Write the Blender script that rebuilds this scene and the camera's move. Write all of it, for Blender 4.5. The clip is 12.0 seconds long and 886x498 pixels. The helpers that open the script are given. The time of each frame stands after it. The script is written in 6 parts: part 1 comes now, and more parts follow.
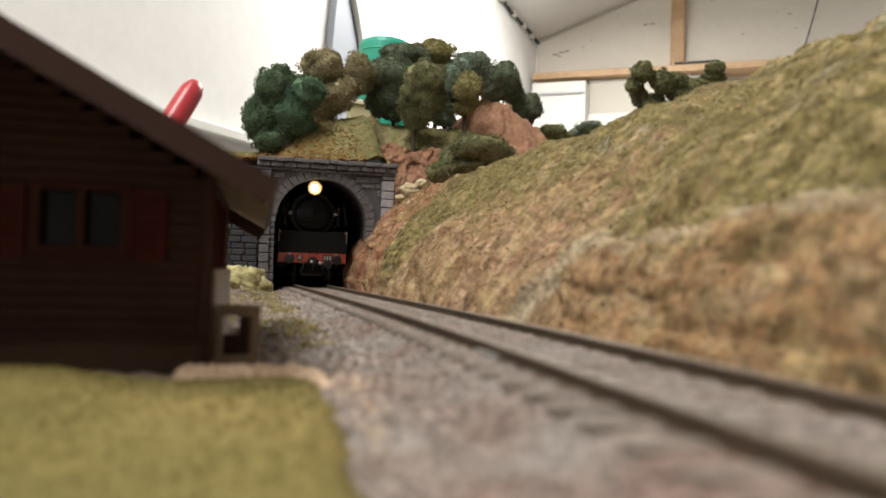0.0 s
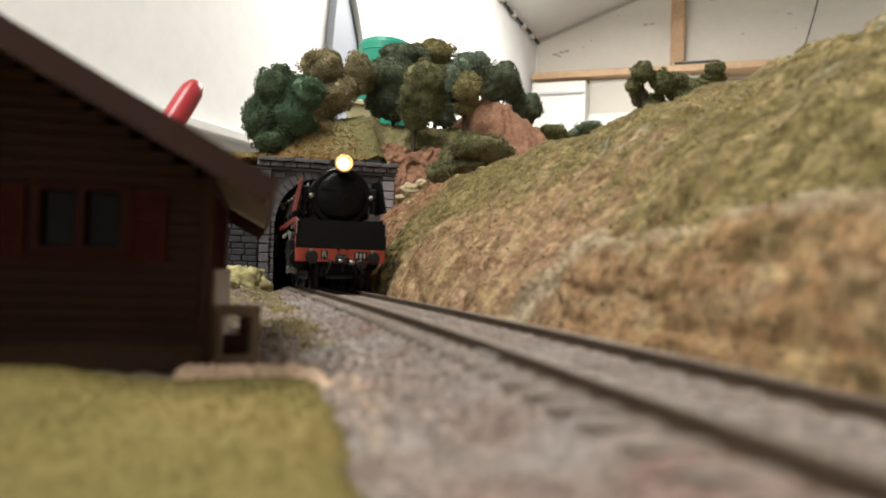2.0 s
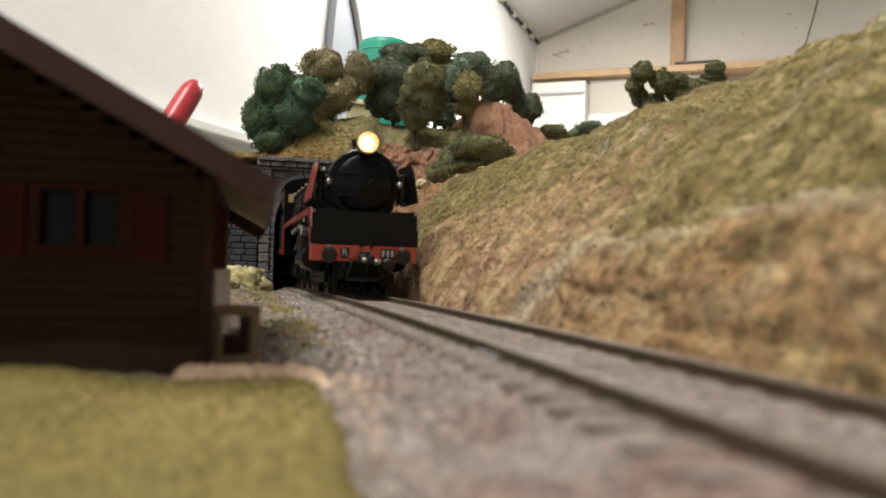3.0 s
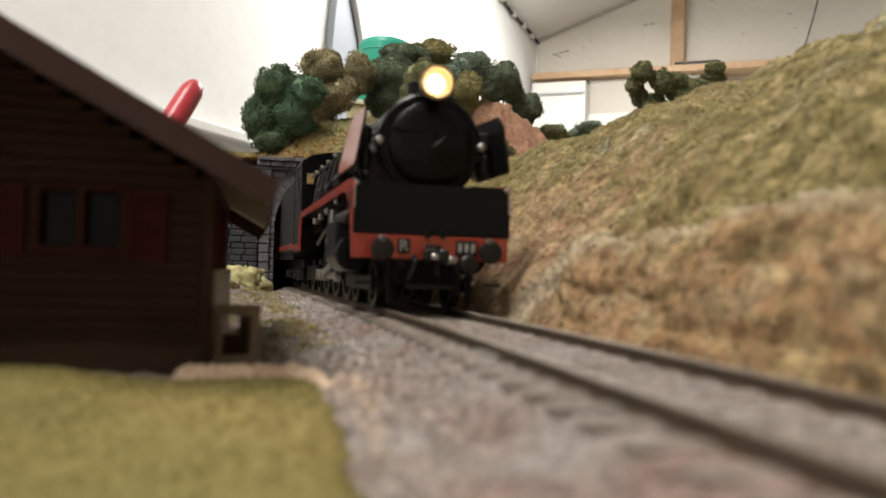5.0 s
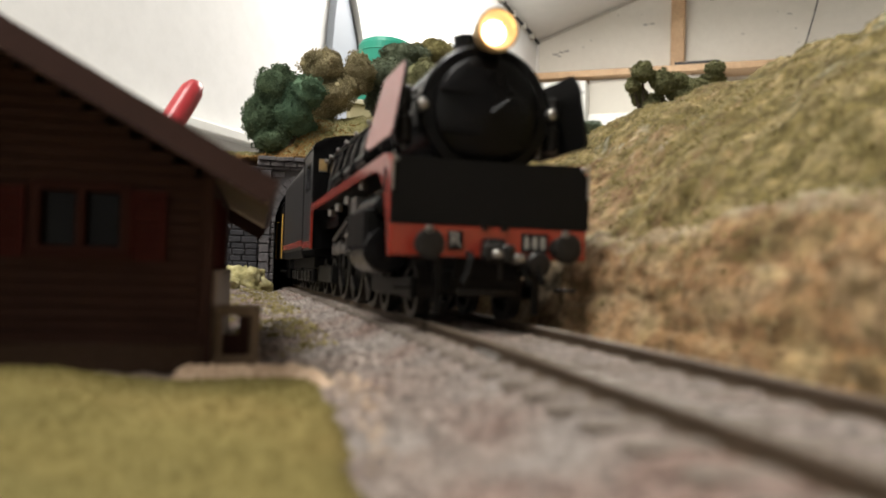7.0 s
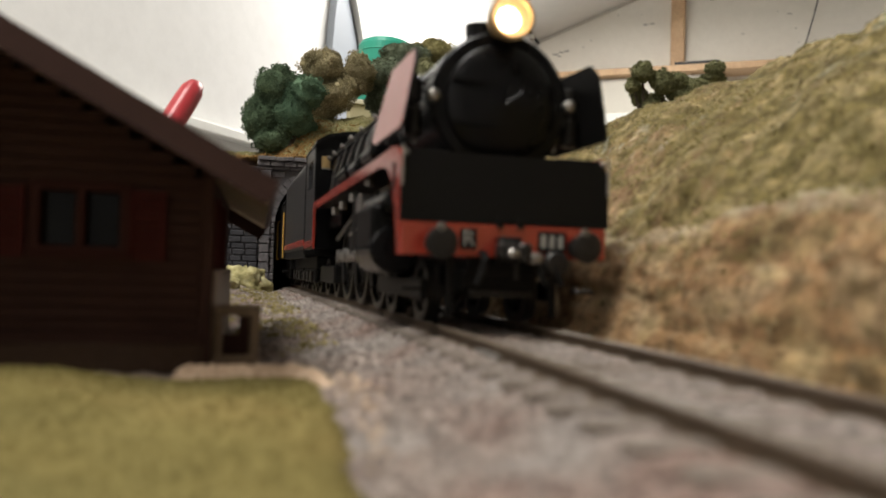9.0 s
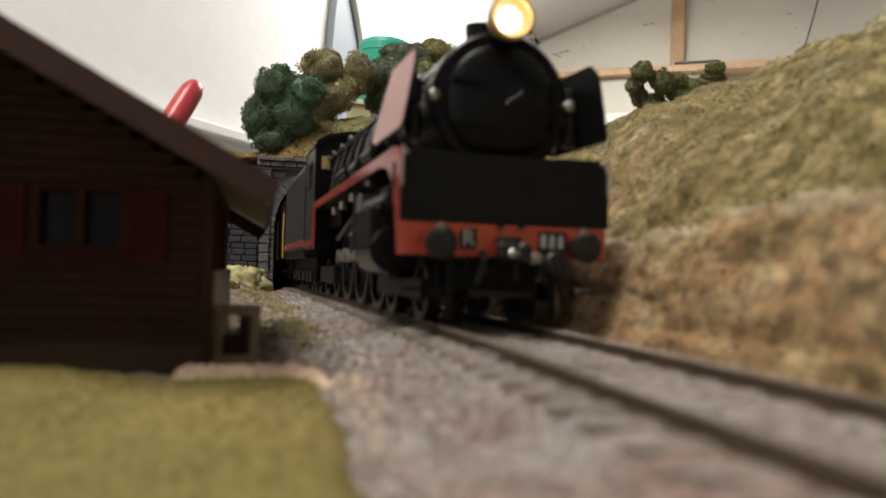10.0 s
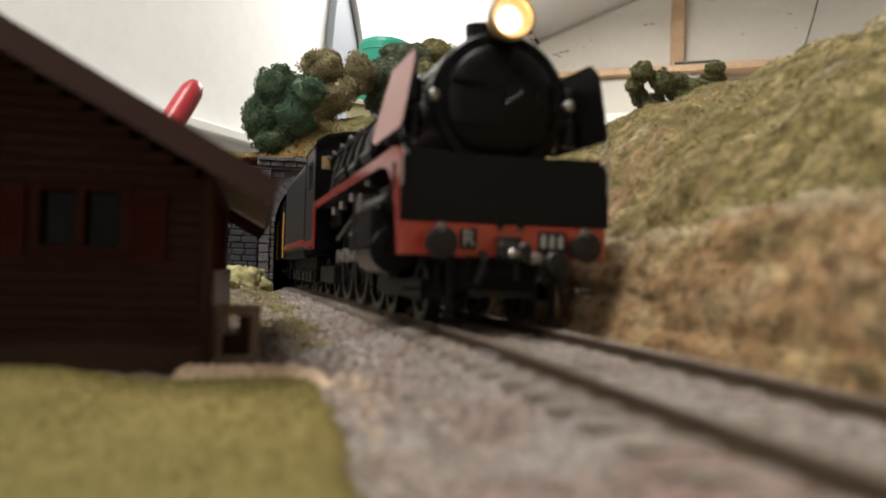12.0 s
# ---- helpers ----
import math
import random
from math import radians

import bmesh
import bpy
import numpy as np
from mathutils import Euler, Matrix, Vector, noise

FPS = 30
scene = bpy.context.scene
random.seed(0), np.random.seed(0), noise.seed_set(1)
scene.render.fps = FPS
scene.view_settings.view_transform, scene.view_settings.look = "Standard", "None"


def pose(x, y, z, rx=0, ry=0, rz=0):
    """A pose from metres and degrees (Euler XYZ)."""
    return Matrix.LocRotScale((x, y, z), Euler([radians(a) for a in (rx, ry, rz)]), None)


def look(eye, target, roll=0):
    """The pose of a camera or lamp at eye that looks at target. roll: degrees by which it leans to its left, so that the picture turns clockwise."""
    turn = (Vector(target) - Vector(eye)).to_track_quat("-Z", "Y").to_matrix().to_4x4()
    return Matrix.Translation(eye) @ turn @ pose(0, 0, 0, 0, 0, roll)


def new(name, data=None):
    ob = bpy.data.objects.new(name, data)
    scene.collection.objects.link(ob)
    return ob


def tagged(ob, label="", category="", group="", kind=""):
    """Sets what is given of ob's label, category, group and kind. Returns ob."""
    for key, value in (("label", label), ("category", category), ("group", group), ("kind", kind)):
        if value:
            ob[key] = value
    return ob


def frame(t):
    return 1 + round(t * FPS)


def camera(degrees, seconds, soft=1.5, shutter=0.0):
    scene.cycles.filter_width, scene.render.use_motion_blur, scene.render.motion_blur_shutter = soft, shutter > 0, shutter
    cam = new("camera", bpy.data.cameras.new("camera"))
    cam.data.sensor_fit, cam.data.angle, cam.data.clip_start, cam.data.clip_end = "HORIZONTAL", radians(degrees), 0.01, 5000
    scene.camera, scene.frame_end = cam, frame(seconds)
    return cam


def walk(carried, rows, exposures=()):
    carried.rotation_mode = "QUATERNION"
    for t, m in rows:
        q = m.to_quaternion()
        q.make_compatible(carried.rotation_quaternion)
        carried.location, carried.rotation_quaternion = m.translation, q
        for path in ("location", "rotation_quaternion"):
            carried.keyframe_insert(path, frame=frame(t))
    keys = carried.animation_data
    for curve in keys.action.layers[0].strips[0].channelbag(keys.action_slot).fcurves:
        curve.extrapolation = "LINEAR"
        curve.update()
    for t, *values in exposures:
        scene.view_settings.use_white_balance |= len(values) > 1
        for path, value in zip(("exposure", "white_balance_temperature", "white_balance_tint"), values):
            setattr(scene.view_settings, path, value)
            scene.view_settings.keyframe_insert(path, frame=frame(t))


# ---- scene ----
# ---- the camera lies beside the track and does not move ----
EYE = (0.0, 0.0, 0.0085)
YAW, PITCH, ROLL = 15.24, 1.65, 1.68


def aim(yaw, pitch):
    a, b = radians(yaw), radians(pitch)
    return (EYE[0] + math.sin(a) * math.cos(b), EYE[1] + math.cos(a) * math.cos(b), EYE[2] + math.sin(b))


cam = camera(58.05, 12.0, soft=1.7)
cam.data.dof.use_dof = True
cam.data.dof.focus_distance = 0.46
cam.data.dof.aperture_fstop = 25.0
walk(cam, [(0.0, look(EYE, aim(YAW, PITCH), ROLL)), (12.0, look(EYE, aim(YAW, PITCH), ROLL))],
     exposures=[(0.0, 0.12), (7.0, 0.12), (8.8, -0.02), (12.0, -0.02)])

# ---- light: a fluorescent batten under the sloping ceiling ----
world = bpy.data.worlds.new("room_air")
scene.world = world
world.use_nodes = True
world.node_tree.nodes["Background"].inputs[0].default_value = (0.9, 0.95, 1.0, 1)
world.node_tree.nodes["Background"].inputs[1].default_value = 0.02

ROOM = radians(35.24)                        # the room stands askew to the track
LDIR = Vector((math.sin(ROOM), math.cos(ROOM), 0))     # along the long wall
RDIR = Vector((math.cos(ROOM), -math.sin(ROOM), 0))    # along the gable wall
CORNER = Vector((1.517, 3.839, 0))
FLOOR_Z, EAVES_Z, SLOPE = -1.0, 1.212, 0.368
XC = 0.0426                                  # middle of the track
GAUGE = 0.0084                               # half the gauge
XT = 0.0430                                  # middle of the rails


def room(l, r, z):
    """A place in the room: l metres back from the corner along the long wall, r along the gable."""
    p = CORNER - LDIR * l + RDIR * r
    return Vector((p.x, p.y, z))


def lamp(name, place, target, sx, sy, power, colour):
    data = bpy.data.lights.new(name, "AREA")
    data.shape, data.size, data.size_y, data.energy, data.color = "RECTANGLE", sx, sy, power, colour
    ob = new(name, data)
    ob.matrix_world = look(place, target)
    return ob


TUBE = (1.0, 0.965, 0.915)
LAMPS = [(room(1.55, 0.55, 1.33), 50), (room(4.32, 0.70, 1.30), 26)]       # one over the far end, one over the layout
for place, power in LAMPS:
    tube_light = lamp("tube_light", place - Vector((0, 0, 0.05)), place - Vector((0, 0, 1)), 0.12, 1.2, power, TUBE)
    tube_light.matrix_world = Matrix.Translation(place - Vector((0, 0, 0.05))) @ Matrix.Rotation(-ROOM, 4, "Z")


# ---- materials ----
def nodes_of(name):
    m = bpy.data.materials.new(name)
    m.use_nodes = True
    return m, m.node_tree.nodes, m.node_tree.links, m.node_tree.nodes["Principled BSDF"]


def noise_node(n, l, scale, detail=6.0, rough=0.6, coord="Object", dist=0.0):
    tc = n.new("ShaderNodeTexCoord")
    t = n.new("ShaderNodeTexNoise")
    t.inputs["Scale"].default_value = scale
    t.inputs["Detail"].default_value = detail
    t.inputs["Roughness"].default_value = rough
    t.inputs["Distortion"].default_value = dist
    l.new(tc.outputs[coord], t.inputs["Vector"])
    return t


def ramp(n, l, source, stops):
    r = n.new("ShaderNodeValToRGB")
    r.color_ramp.interpolation = "EASE"
    while len(r.color_ramp.elements) < len(stops):
        r.color_ramp.elements.new(0.5)
    for e, (p, c) in zip(r.color_ramp.elements, stops):
        e.position, e.color = p, (*c, 1)
    l.new(source, r.inputs[0])
    return r


def mix(n, l, a, b, fac, kind="MIX"):
    m = n.new("ShaderNodeMix")
    m.data_type, m.blend_type = "RGBA", kind
    for sock, v in ((m.inputs[0], fac), (m.inputs[6], a), (m.inputs[7], b)):
        if isinstance(v, (int, float)):
            sock.default_value = v
        elif isinstance(v, tuple):
            sock.default_value = (*v, 1)
        else:
            l.new(v, sock)
    return m.outputs[2]


def surface(name, coarse, fine, s1, s2, rough=0.8, bump=0.3, depth=0.0003, metal=0.0, amount=0.5, island=0.0, spec=0.5):
    """Colour stops at a coarse and a fine scale (per metre), with fine relief."""
    m, n, l, b = nodes_of(name)
    a = ramp(n, l, noise_node(n, l, s1).outputs["Fac"], coarse)
    fnoise = noise_node(n, l, s2, 4.0, 0.7)
    f = ramp(n, l, fnoise.outputs["Fac"], fine)
    col = mix(n, l, a.outputs[0], f.outputs[0], amount)
    if island:
        g = n.new("ShaderNodeNewGeometry")
        v = ramp(n, l, g.outputs["Random Per Island"], [(0.0, (1 - island,) * 3), (1.0, (1.0, 1.0, 1.0))])
        col = mix(n, l, col, v.outputs[0], 1.0, "MULTIPLY")
    l.new(col, b.inputs["Base Color"])
    b.inputs["Roughness"].default_value = rough
    b.inputs["Metallic"].default_value = metal
    b.inputs["Specular IOR Level"].default_value = spec
    if bump:
        u = n.new("ShaderNodeBump")
        u.inputs["Strength"].default_value = bump
        u.inputs["Distance"].default_value = depth
        l.new(fnoise.outputs["Fac"], u.inputs["Height"])
        l.new(u.outputs[0], b.inputs["Normal"])
    return m


def two(c, d=0.75):
    return [(0.3, tuple(v * d for v in c)), (0.7, c)]


def glow(name, colour, strength):
    m, n, l, b = nodes_of(name)
    b.inputs["Base Color"].default_value = (*colour, 1)
    b.inputs["Emission Color"].default_value = (*colour, 1)
    b.inputs["Emission Strength"].default_value = strength
    return m


def math_node(n, l, op, a, b, c=None):
    m = n.new("ShaderNodeMath")
    m.operation = op
    for sock, v in zip(m.inputs, (a, b, c)):
        if v is None:
            continue
        if isinstance(v, (int, float)):
            sock.default_value = v
        else:
            l.new(v, sock)
    return m.outputs[0]


def ranged(n, l, v, lo, hi):
    m = n.new("ShaderNodeMapRange")
    m.interpolation_type = "SMOOTHSTEP"
    m.inputs["From Min"].default_value, m.inputs["From Max"].default_value = lo, hi
    l.new(v, m.inputs["Value"])
    return m.outputs[0]


def stretched_noise(n, l, sx, sy, sz, detail=4.0, rough_=0.6, dist=0.0):
    tc = n.new("ShaderNodeTexCoord")
    mp = n.new("ShaderNodeMapping")
    mp.inputs["Scale"].default_value = (sx, sy, sz)
    l.new(tc.outputs["Object"], mp.inputs["Vector"])
    t = n.new("ShaderNodeTexNoise")
    t.inputs["Scale"].default_value = 1.0
    t.inputs["Detail"].default_value = detail
    t.inputs["Roughness"].default_value = rough_
    t.inputs["Distortion"].default_value = dist
    l.new(mp.outputs[0], t.inputs["Vector"])
    return t


def between(n, l, v, a, b, c, d):
    """One from b to c, falling to nothing at a and d."""
    up = ranged(n, l, v, a, b)
    down = math_node(n, l, "SUBTRACT", 1.0, ranged(n, l, v, c, d))
    return math_node(n, l, "MULTIPLY", up, down)


def finish_hill(n, l, b, col, fine, contrast=0.75):
    speck = ramp(n, l, fine.outputs["Fac"], [(0.32, (0.62, 0.59, 0.55)), (0.5, (1, 1, 1)), (0.68, (1.32, 1.29, 1.24))])
    col = mix(n, l, col, speck.outputs[0], contrast, "MULTIPLY")
    dapple = ramp(n, l, noise_node(n, l, 330, 3.0, 0.55, dist=0.5).outputs["Fac"], [(0.36, (0.70, 0.68, 0.66)), (0.5, (1, 1, 1)), (0.64, (1.25, 1.22, 1.17))])
    col = mix(n, l, col, dapple.outputs[0], contrast, "MULTIPLY")
    l.new(col, b.inputs["Base Color"])
    b.inputs["Roughness"].default_value = 0.95
    b.inputs["Specular IOR Level"].default_value = 0.12
    u = n.new("ShaderNodeBump")
    u.inputs["Strength"].default_value, u.inputs["Distance"].default_value = 0.8, 0.0006
    l.new(fine.outputs["Fac"], u.inputs["Height"])
    l.new(u.outputs[0], b.inputs["Normal"])


EARTH_RED = [(0.30, (0.14, 0.062, 0.036)), (0.5, (0.25, 0.130, 0.078)), (0.7, (0.34, 0.205, 0.135))]
OLIVE = [(0.28, (0.075, 0.063, 0.024)), (0.5, (0.142, 0.116, 0.047)), (0.68, (0.225, 0.182, 0.092))]


def cutting_material(name):
    """Painted plaster of the cutting: streaked tan earth on the bank, a chalky lip,
    red rock at the portal's end and olive flock above; 'band' runs up the slope."""
    m, n, l, b = nodes_of(name)
    at = n.new("ShaderNodeAttribute")
    at.attribute_name = "band"
    wob = noise_node(n, l, 70, 4.0, 0.6)
    band = math_node(n, l, "ADD", at.outputs["Fac"], math_node(n, l, "MULTIPLY_ADD", wob.outputs["Fac"], 0.36, -0.18))
    pos = n.new("ShaderNodeNewGeometry")
    sep = n.new("ShaderNodeSeparateXYZ")
    l.new(pos.outputs["Position"], sep.inputs[0])
    y = math_node(n, l, "MULTIPLY_ADD", noise_node(n, l, 45, 3.0, 0.6).outputs["Fac"], 0.05, math_node(n, l, "SUBTRACT", sep.outputs["Y"], 0.025))
    streak = stretched_noise(n, l, 90, 170, 38, 5.0, 0.65, 0.6)
    layers = stretched_noise(n, l, 40, 55, 130, 4.0, 0.6, 0.8)
    blot = noise_node(n, l, 210, 4.0, 0.6)
    big = noise_node(n, l, 38, 3.0, 0.6, dist=0.8)
    fine = noise_node(n, l, 1000, 4.0, 0.75)
    tan = ramp(n, l, streak.outputs["Fac"], [(0.30, (0.11, 0.066, 0.034)), (0.44, (0.215, 0.140, 0.076)), (0.56, (0.30, 0.212, 0.120)), (0.70, (0.38, 0.305, 0.20))])
    pink = ramp(n, l, blot.outputs["Fac"], [(0.32, (0.17, 0.095, 0.055)), (0.5, (0.27, 0.175, 0.108)), (0.68, (0.37, 0.265, 0.175))])
    rust = ramp(n, l, layers.outputs["Fac"], [(0.30, (0.085, 0.066, 0.030)), (0.42, (0.175, 0.120, 0.055)), (0.51, (0.265, 0.158, 0.078)), (0.60, (0.31, 0.225, 0.130)), (0.70, (0.20, 0.155, 0.075))])
    red = ramp(n, l, blot.outputs["Fac"], EARTH_RED)
    olive = ramp(n, l, blot.outputs["Fac"], OLIVE)
    earth = mix(n, l, tan.outputs[0], pink.outputs[0], ranged(n, l, big.outputs["Fac"], 0.42, 0.60))
    near = math_node(n, l, "SUBTRACT", 1.0, ranged(n, l, y, 0.125, 0.150))
    low = math_node(n, l, "SUBTRACT", 1.0, ranged(n, l, band, 0.88, 1.02))
    earth = mix(n, l, earth, rust.outputs[0], math_node(n, l, "MULTIPLY", math_node(n, l, "MULTIPLY", near, low), 0.75))
    earth = mix(n, l, earth, red.outputs[0], ranged(n, l, y, 0.334, 0.350))
    # flock: thick above the bank and on the far flank, thin on the streaked middle
    v = math_node(n, l, "MULTIPLY_ADD", big.outputs["Fac"], 0.55, math_node(n, l, "MULTIPLY", blot.outputs["Fac"], 0.35))
    v = math_node(n, l, "MULTIPLY_ADD", fine.outputs["Fac"], 0.30, v)
    v = math_node(n, l, "MULTIPLY_ADD", ranged(n, l, band, 0.9, 1.25), 0.15, v)
    thin = math_node(n, l, "MULTIPLY", between(n, l, y, 0.13, 0.17, 0.25, 0.30), math_node(n, l, "SUBTRACT", 1.0, ranged(n, l, band, 1.2, 1.65)))
    v = math_node(n, l, "MULTIPLY_ADD", thin, -0.13, v)
    v = math_node(n, l, "MULTIPLY_ADD", math_node(n, l, "MULTIPLY", between(n, l, y, 0.26, 0.31, 0.328, 0.342), ranged(n, l, band, 0.25, 0.6)), 0.13, v)
    v = math_node(n, l, "MULTIPLY_ADD", ranged(n, l, y, 0.330, 0.346), -0.22, v)
    v = math_node(n, l, "MULTIPLY_ADD", math_node(n, l, "MULTIPLY", near, low), -0.08, v)
    flock = ranged(n, l, v, 0.58, 0.72)
    col = mix(n, l, earth, olive.outputs[0], flock)
    # straw dabs on the flock, and chalk along the lip and down its end
    straw = ranged(n, l, stretched_noise(n, l, 120, 90, 120, 3.0, 0.55, 0.7).outputs["Fac"], 0.54, 0.66)
    col = mix(n, l, col, (0.37, 0.29, 0.15), math_node(n, l, "MULTIPLY", straw, 0.5))
    bluish = ranged(n, l, noise_node(n, l, 62, 4.0, 0.6, dist=1.0).outputs["Fac"], 0.60, 0.72)
    col = mix(n, l, col, (0.33, 0.34, 0.29), math_node(n, l, "MULTIPLY", bluish, 0.4))
    lip = math_node(n, l, "MULTIPLY", between(n, l, band, 0.90, 0.97, 1.03, 1.10), near)
    slant = math_node(n, l, "MULTIPLY_ADD", band, 0.024, sep.outputs["Y"])
    end = math_node(n, l, "MULTIPLY", between(n, l, slant, 0.156, 0.160, 0.167, 0.171), math_node(n, l, "SUBTRACT", 1.0, ranged(n, l, band, 1.0, 1.1)))
    chalk = math_node(n, l, "MAXIMUM", math_node(n, l, "MULTIPLY", lip, math_node(n, l, "MULTIPLY", ranged(n, l, layers.outputs["Fac"], 0.35, 0.6), 0.5)), math_node(n, l, "MULTIPLY", end, math_node(n, l, "MULTIPLY_ADD", blot.outputs["Fac"], 0.9, 0.05)))
    col = mix(n, l, col, (0.40, 0.36, 0.265), chalk)
    finish_hill(n, l, b, col, fine, 1.0)
    return m


def mound_material(name):
    """Flock over the tunnel: smooth olive green, with ochre earth and crumbs low on its face."""
    m, n, l, b = nodes_of(name)
    big = noise_node(n, l, 40, 3.0, 0.55, dist=0.5)
    blot = noise_node(n, l, 230, 4.0, 0.6)
    fine = noise_node(n, l, 1000, 4.0, 0.75)
    green = ramp(n, l, big.outputs["Fac"], [(0.32, (0.105, 0.098, 0.040)), (0.5, (0.165, 0.152, 0.066)), (0.66, (0.225, 0.200, 0.105))])
    straw = ramp(n, l, blot.outputs["Fac"], [(0.3, (0.20, 0.155, 0.075)), (0.7, (0.36, 0.29, 0.17))])
    col = mix(n, l, green.outputs[0], straw.outputs[0], math_node(n, l, "MULTIPLY", ranged(n, l, blot.outputs["Fac"], 0.56, 0.68), 0.6))
    finish_hill(n, l, b, col, fine, 0.5)
    return m


M = {}
M["hill"] = cutting_material("flocked_hill")
M["mound"] = mound_material("flocked_mound")
M["rock"] = surface("red_plaster_rock", [(0.3, (0.22, 0.105, 0.062)), (0.7, (0.34, 0.185, 0.118))], [(0.3, (0.18, 0.088, 0.052)), (0.7, (0.40, 0.245, 0.16))], 60, 500, 0.95, 0.7, 0.0008, spec=0.15)
M["gravel"] = surface("grey_gravel_ground", [(0.36, (0.25, 0.155, 0.115)), (0.48, (0.32, 0.255, 0.215)), (0.56, (0.34, 0.30, 0.27)), (0.68, (0.42, 0.37, 0.32))], [(0.3, (0.2, 0.17, 0.155)), (0.5, (0.36, 0.31, 0.28)), (0.7, (0.52, 0.47, 0.43))], 42, 1100, 0.95, 1.0, 0.0006, spec=0.15, amount=0.4)
M["stone"] = surface("ballast_stone", [(0.36, (0.27, 0.165, 0.125)), (0.48, (0.33, 0.265, 0.225)), (0.56, (0.35, 0.31, 0.28)), (0.68, (0.45, 0.40, 0.34))], [(0.3, (0.24, 0.20, 0.19)), (0.7, (0.52, 0.47, 0.43))], 42, 1200, 0.95, 0.3, island=0.5, spec=0.15, amount=0.35)
M["grass"] = surface("olive_flock_grass", [(0.36, (0.128, 0.112, 0.040)), (0.5, (0.178, 0.146, 0.051)), (0.64, (0.240, 0.180, 0.067))], [(0.3, (0.150, 0.128, 0.043)), (0.7, (0.225, 0.185, 0.070))], 22, 1500, 1.0, 0.4, 0.0004, spec=0.1, amount=0.35)
M["tuft"] = surface("olive_flock_tuft", [(0.3, (0.19, 0.16, 0.055)), (0.7, (0.36, 0.30, 0.135))], two((0.31, 0.26, 0.11)), 60, 900, 1.0, 0.0, island=0.35, spec=0.1)
M["sand"] = surface("sandy_plaster_edge", [(0.3, (0.50, 0.35, 0.24)), (0.7, (0.68, 0.51, 0.37))], [(0.3, (0.46, 0.33, 0.22)), (0.7, (0.70, 0.56, 0.41))], 60, 900, 0.95, 0.8, 0.0005)
M["hill_crumb"] = surface("straw_and_olive_crumb", [(0.35, (0.17, 0.14, 0.055)), (0.5, (0.28, 0.22, 0.115)), (0.65, (0.40, 0.30, 0.19))], two((0.33, 0.26, 0.14), 0.6), 75, 900, 1.0, 0.0, island=0.4, spec=0.1)
M["bracken"] = surface("ochre_flock", [(0.3, (0.17, 0.088, 0.022)), (0.7, (0.33, 0.185, 0.052))], two((0.32, 0.18, 0.052), 0.6), 80, 900, 1.0, 0.6, island=0.3)
M["yellow_rock"] = surface("pale_lichen_rock", [(0.36, (0.15, 0.135, 0.035)), (0.5, (0.33, 0.29, 0.11)), (0.62, (0.52, 0.47, 0.27))], two((0.44, 0.40, 0.20), 0.45), 190, 900, 0.95, 0.8)
M["masonry"] = surface("painted_grey_stone", [(0.3, (0.075, 0.071, 0.075)), (0.7, (0.17, 0.158, 0.162))], [(0.3, (0.06, 0.057, 0.062)), (0.7, (0.19, 0.178, 0.185))], 70, 700, 0.85, 0.6, 0.0004)
M["masonry_light"] = surface("pale_grey_stone", [(0.3, (0.24, 0.23, 0.25)), (0.7, (0.40, 0.38, 0.40))], two((0.4, 0.38, 0.4), 0.6), 70, 700, 0.85, 0.6, 0.0004)
M["mortar"] = surface("dark_mortar", two((0.095, 0.09, 0.094)), two((0.11, 0.105, 0.11)), 90, 900, 0.95, 0.5)
M["lining_black"] = surface("near_black_lining", two((0.018, 0.017, 0.016)), two((0.025, 0.024, 0.022)), 90, 500, 0.95, 0.3)
M["black"] = surface("black_loco_paint", two((0.0045, 0.0045, 0.005)), two((0.006, 0.0055, 0.0055)), 60, 900, 0.26, 0.05, 0.0001, spec=0.14)
M["matt_black"] = surface("matt_black_paint", two((0.006, 0.0058, 0.0056)), two((0.009, 0.0085, 0.008)), 90, 900, 0.5, 0.1, 0.0001, spec=0.13)
M["red"] = surface("signal_red_paint", two((0.30, 0.038, 0.022), 0.85), two((0.33, 0.045, 0.027), 0.85), 100, 900, 0.17, 0.03, 0.0001, spec=0.8)
M["steel"] = surface("worn_steel", two((0.34, 0.33, 0.31)), two((0.45, 0.43, 0.4), 0.6), 200, 1200, 0.35, 0.1, 0.0001, metal=0.9)
M["dull_steel"] = surface("blackened_steel", two((0.020, 0.019, 0.018)), two((0.036, 0.033, 0.030), 0.6), 200, 1200, 0.38, 0.1, 0.0001, metal=0.4, spec=0.25)
M["grey_panel"] = surface("satin_black_tender_paint", two((0.022, 0.021, 0.02)), two((0.028, 0.026, 0.025)), 60, 900, 0.3, 0.05, 0.0001)
M["plate_white"] = surface("pale_plate_paint", two((0.3, 0.29, 0.26)), two((0.33, 0.31, 0.28)), 300, 1500, 0.6, 0.0)
M["brass"] = surface("yellow_painted_wire", two((0.62, 0.36, 0.06)), two((0.68, 0.42, 0.08)), 300, 1500, 0.4, 0.0)
M["lamp_rim"] = surface("brass_lamp_rim", two((0.5, 0.34, 0.14)), two((0.6, 0.42, 0.2)), 300, 900, 0.35, 0.0, metal=0.5)
M["lamp_core"] = glow("lit_bulb", (1.0, 0.80, 0.47), 12.0)
M["lamp_bowl"] = glow("lit_reflector", (0.34, 0.19, 0.08), 0.55)
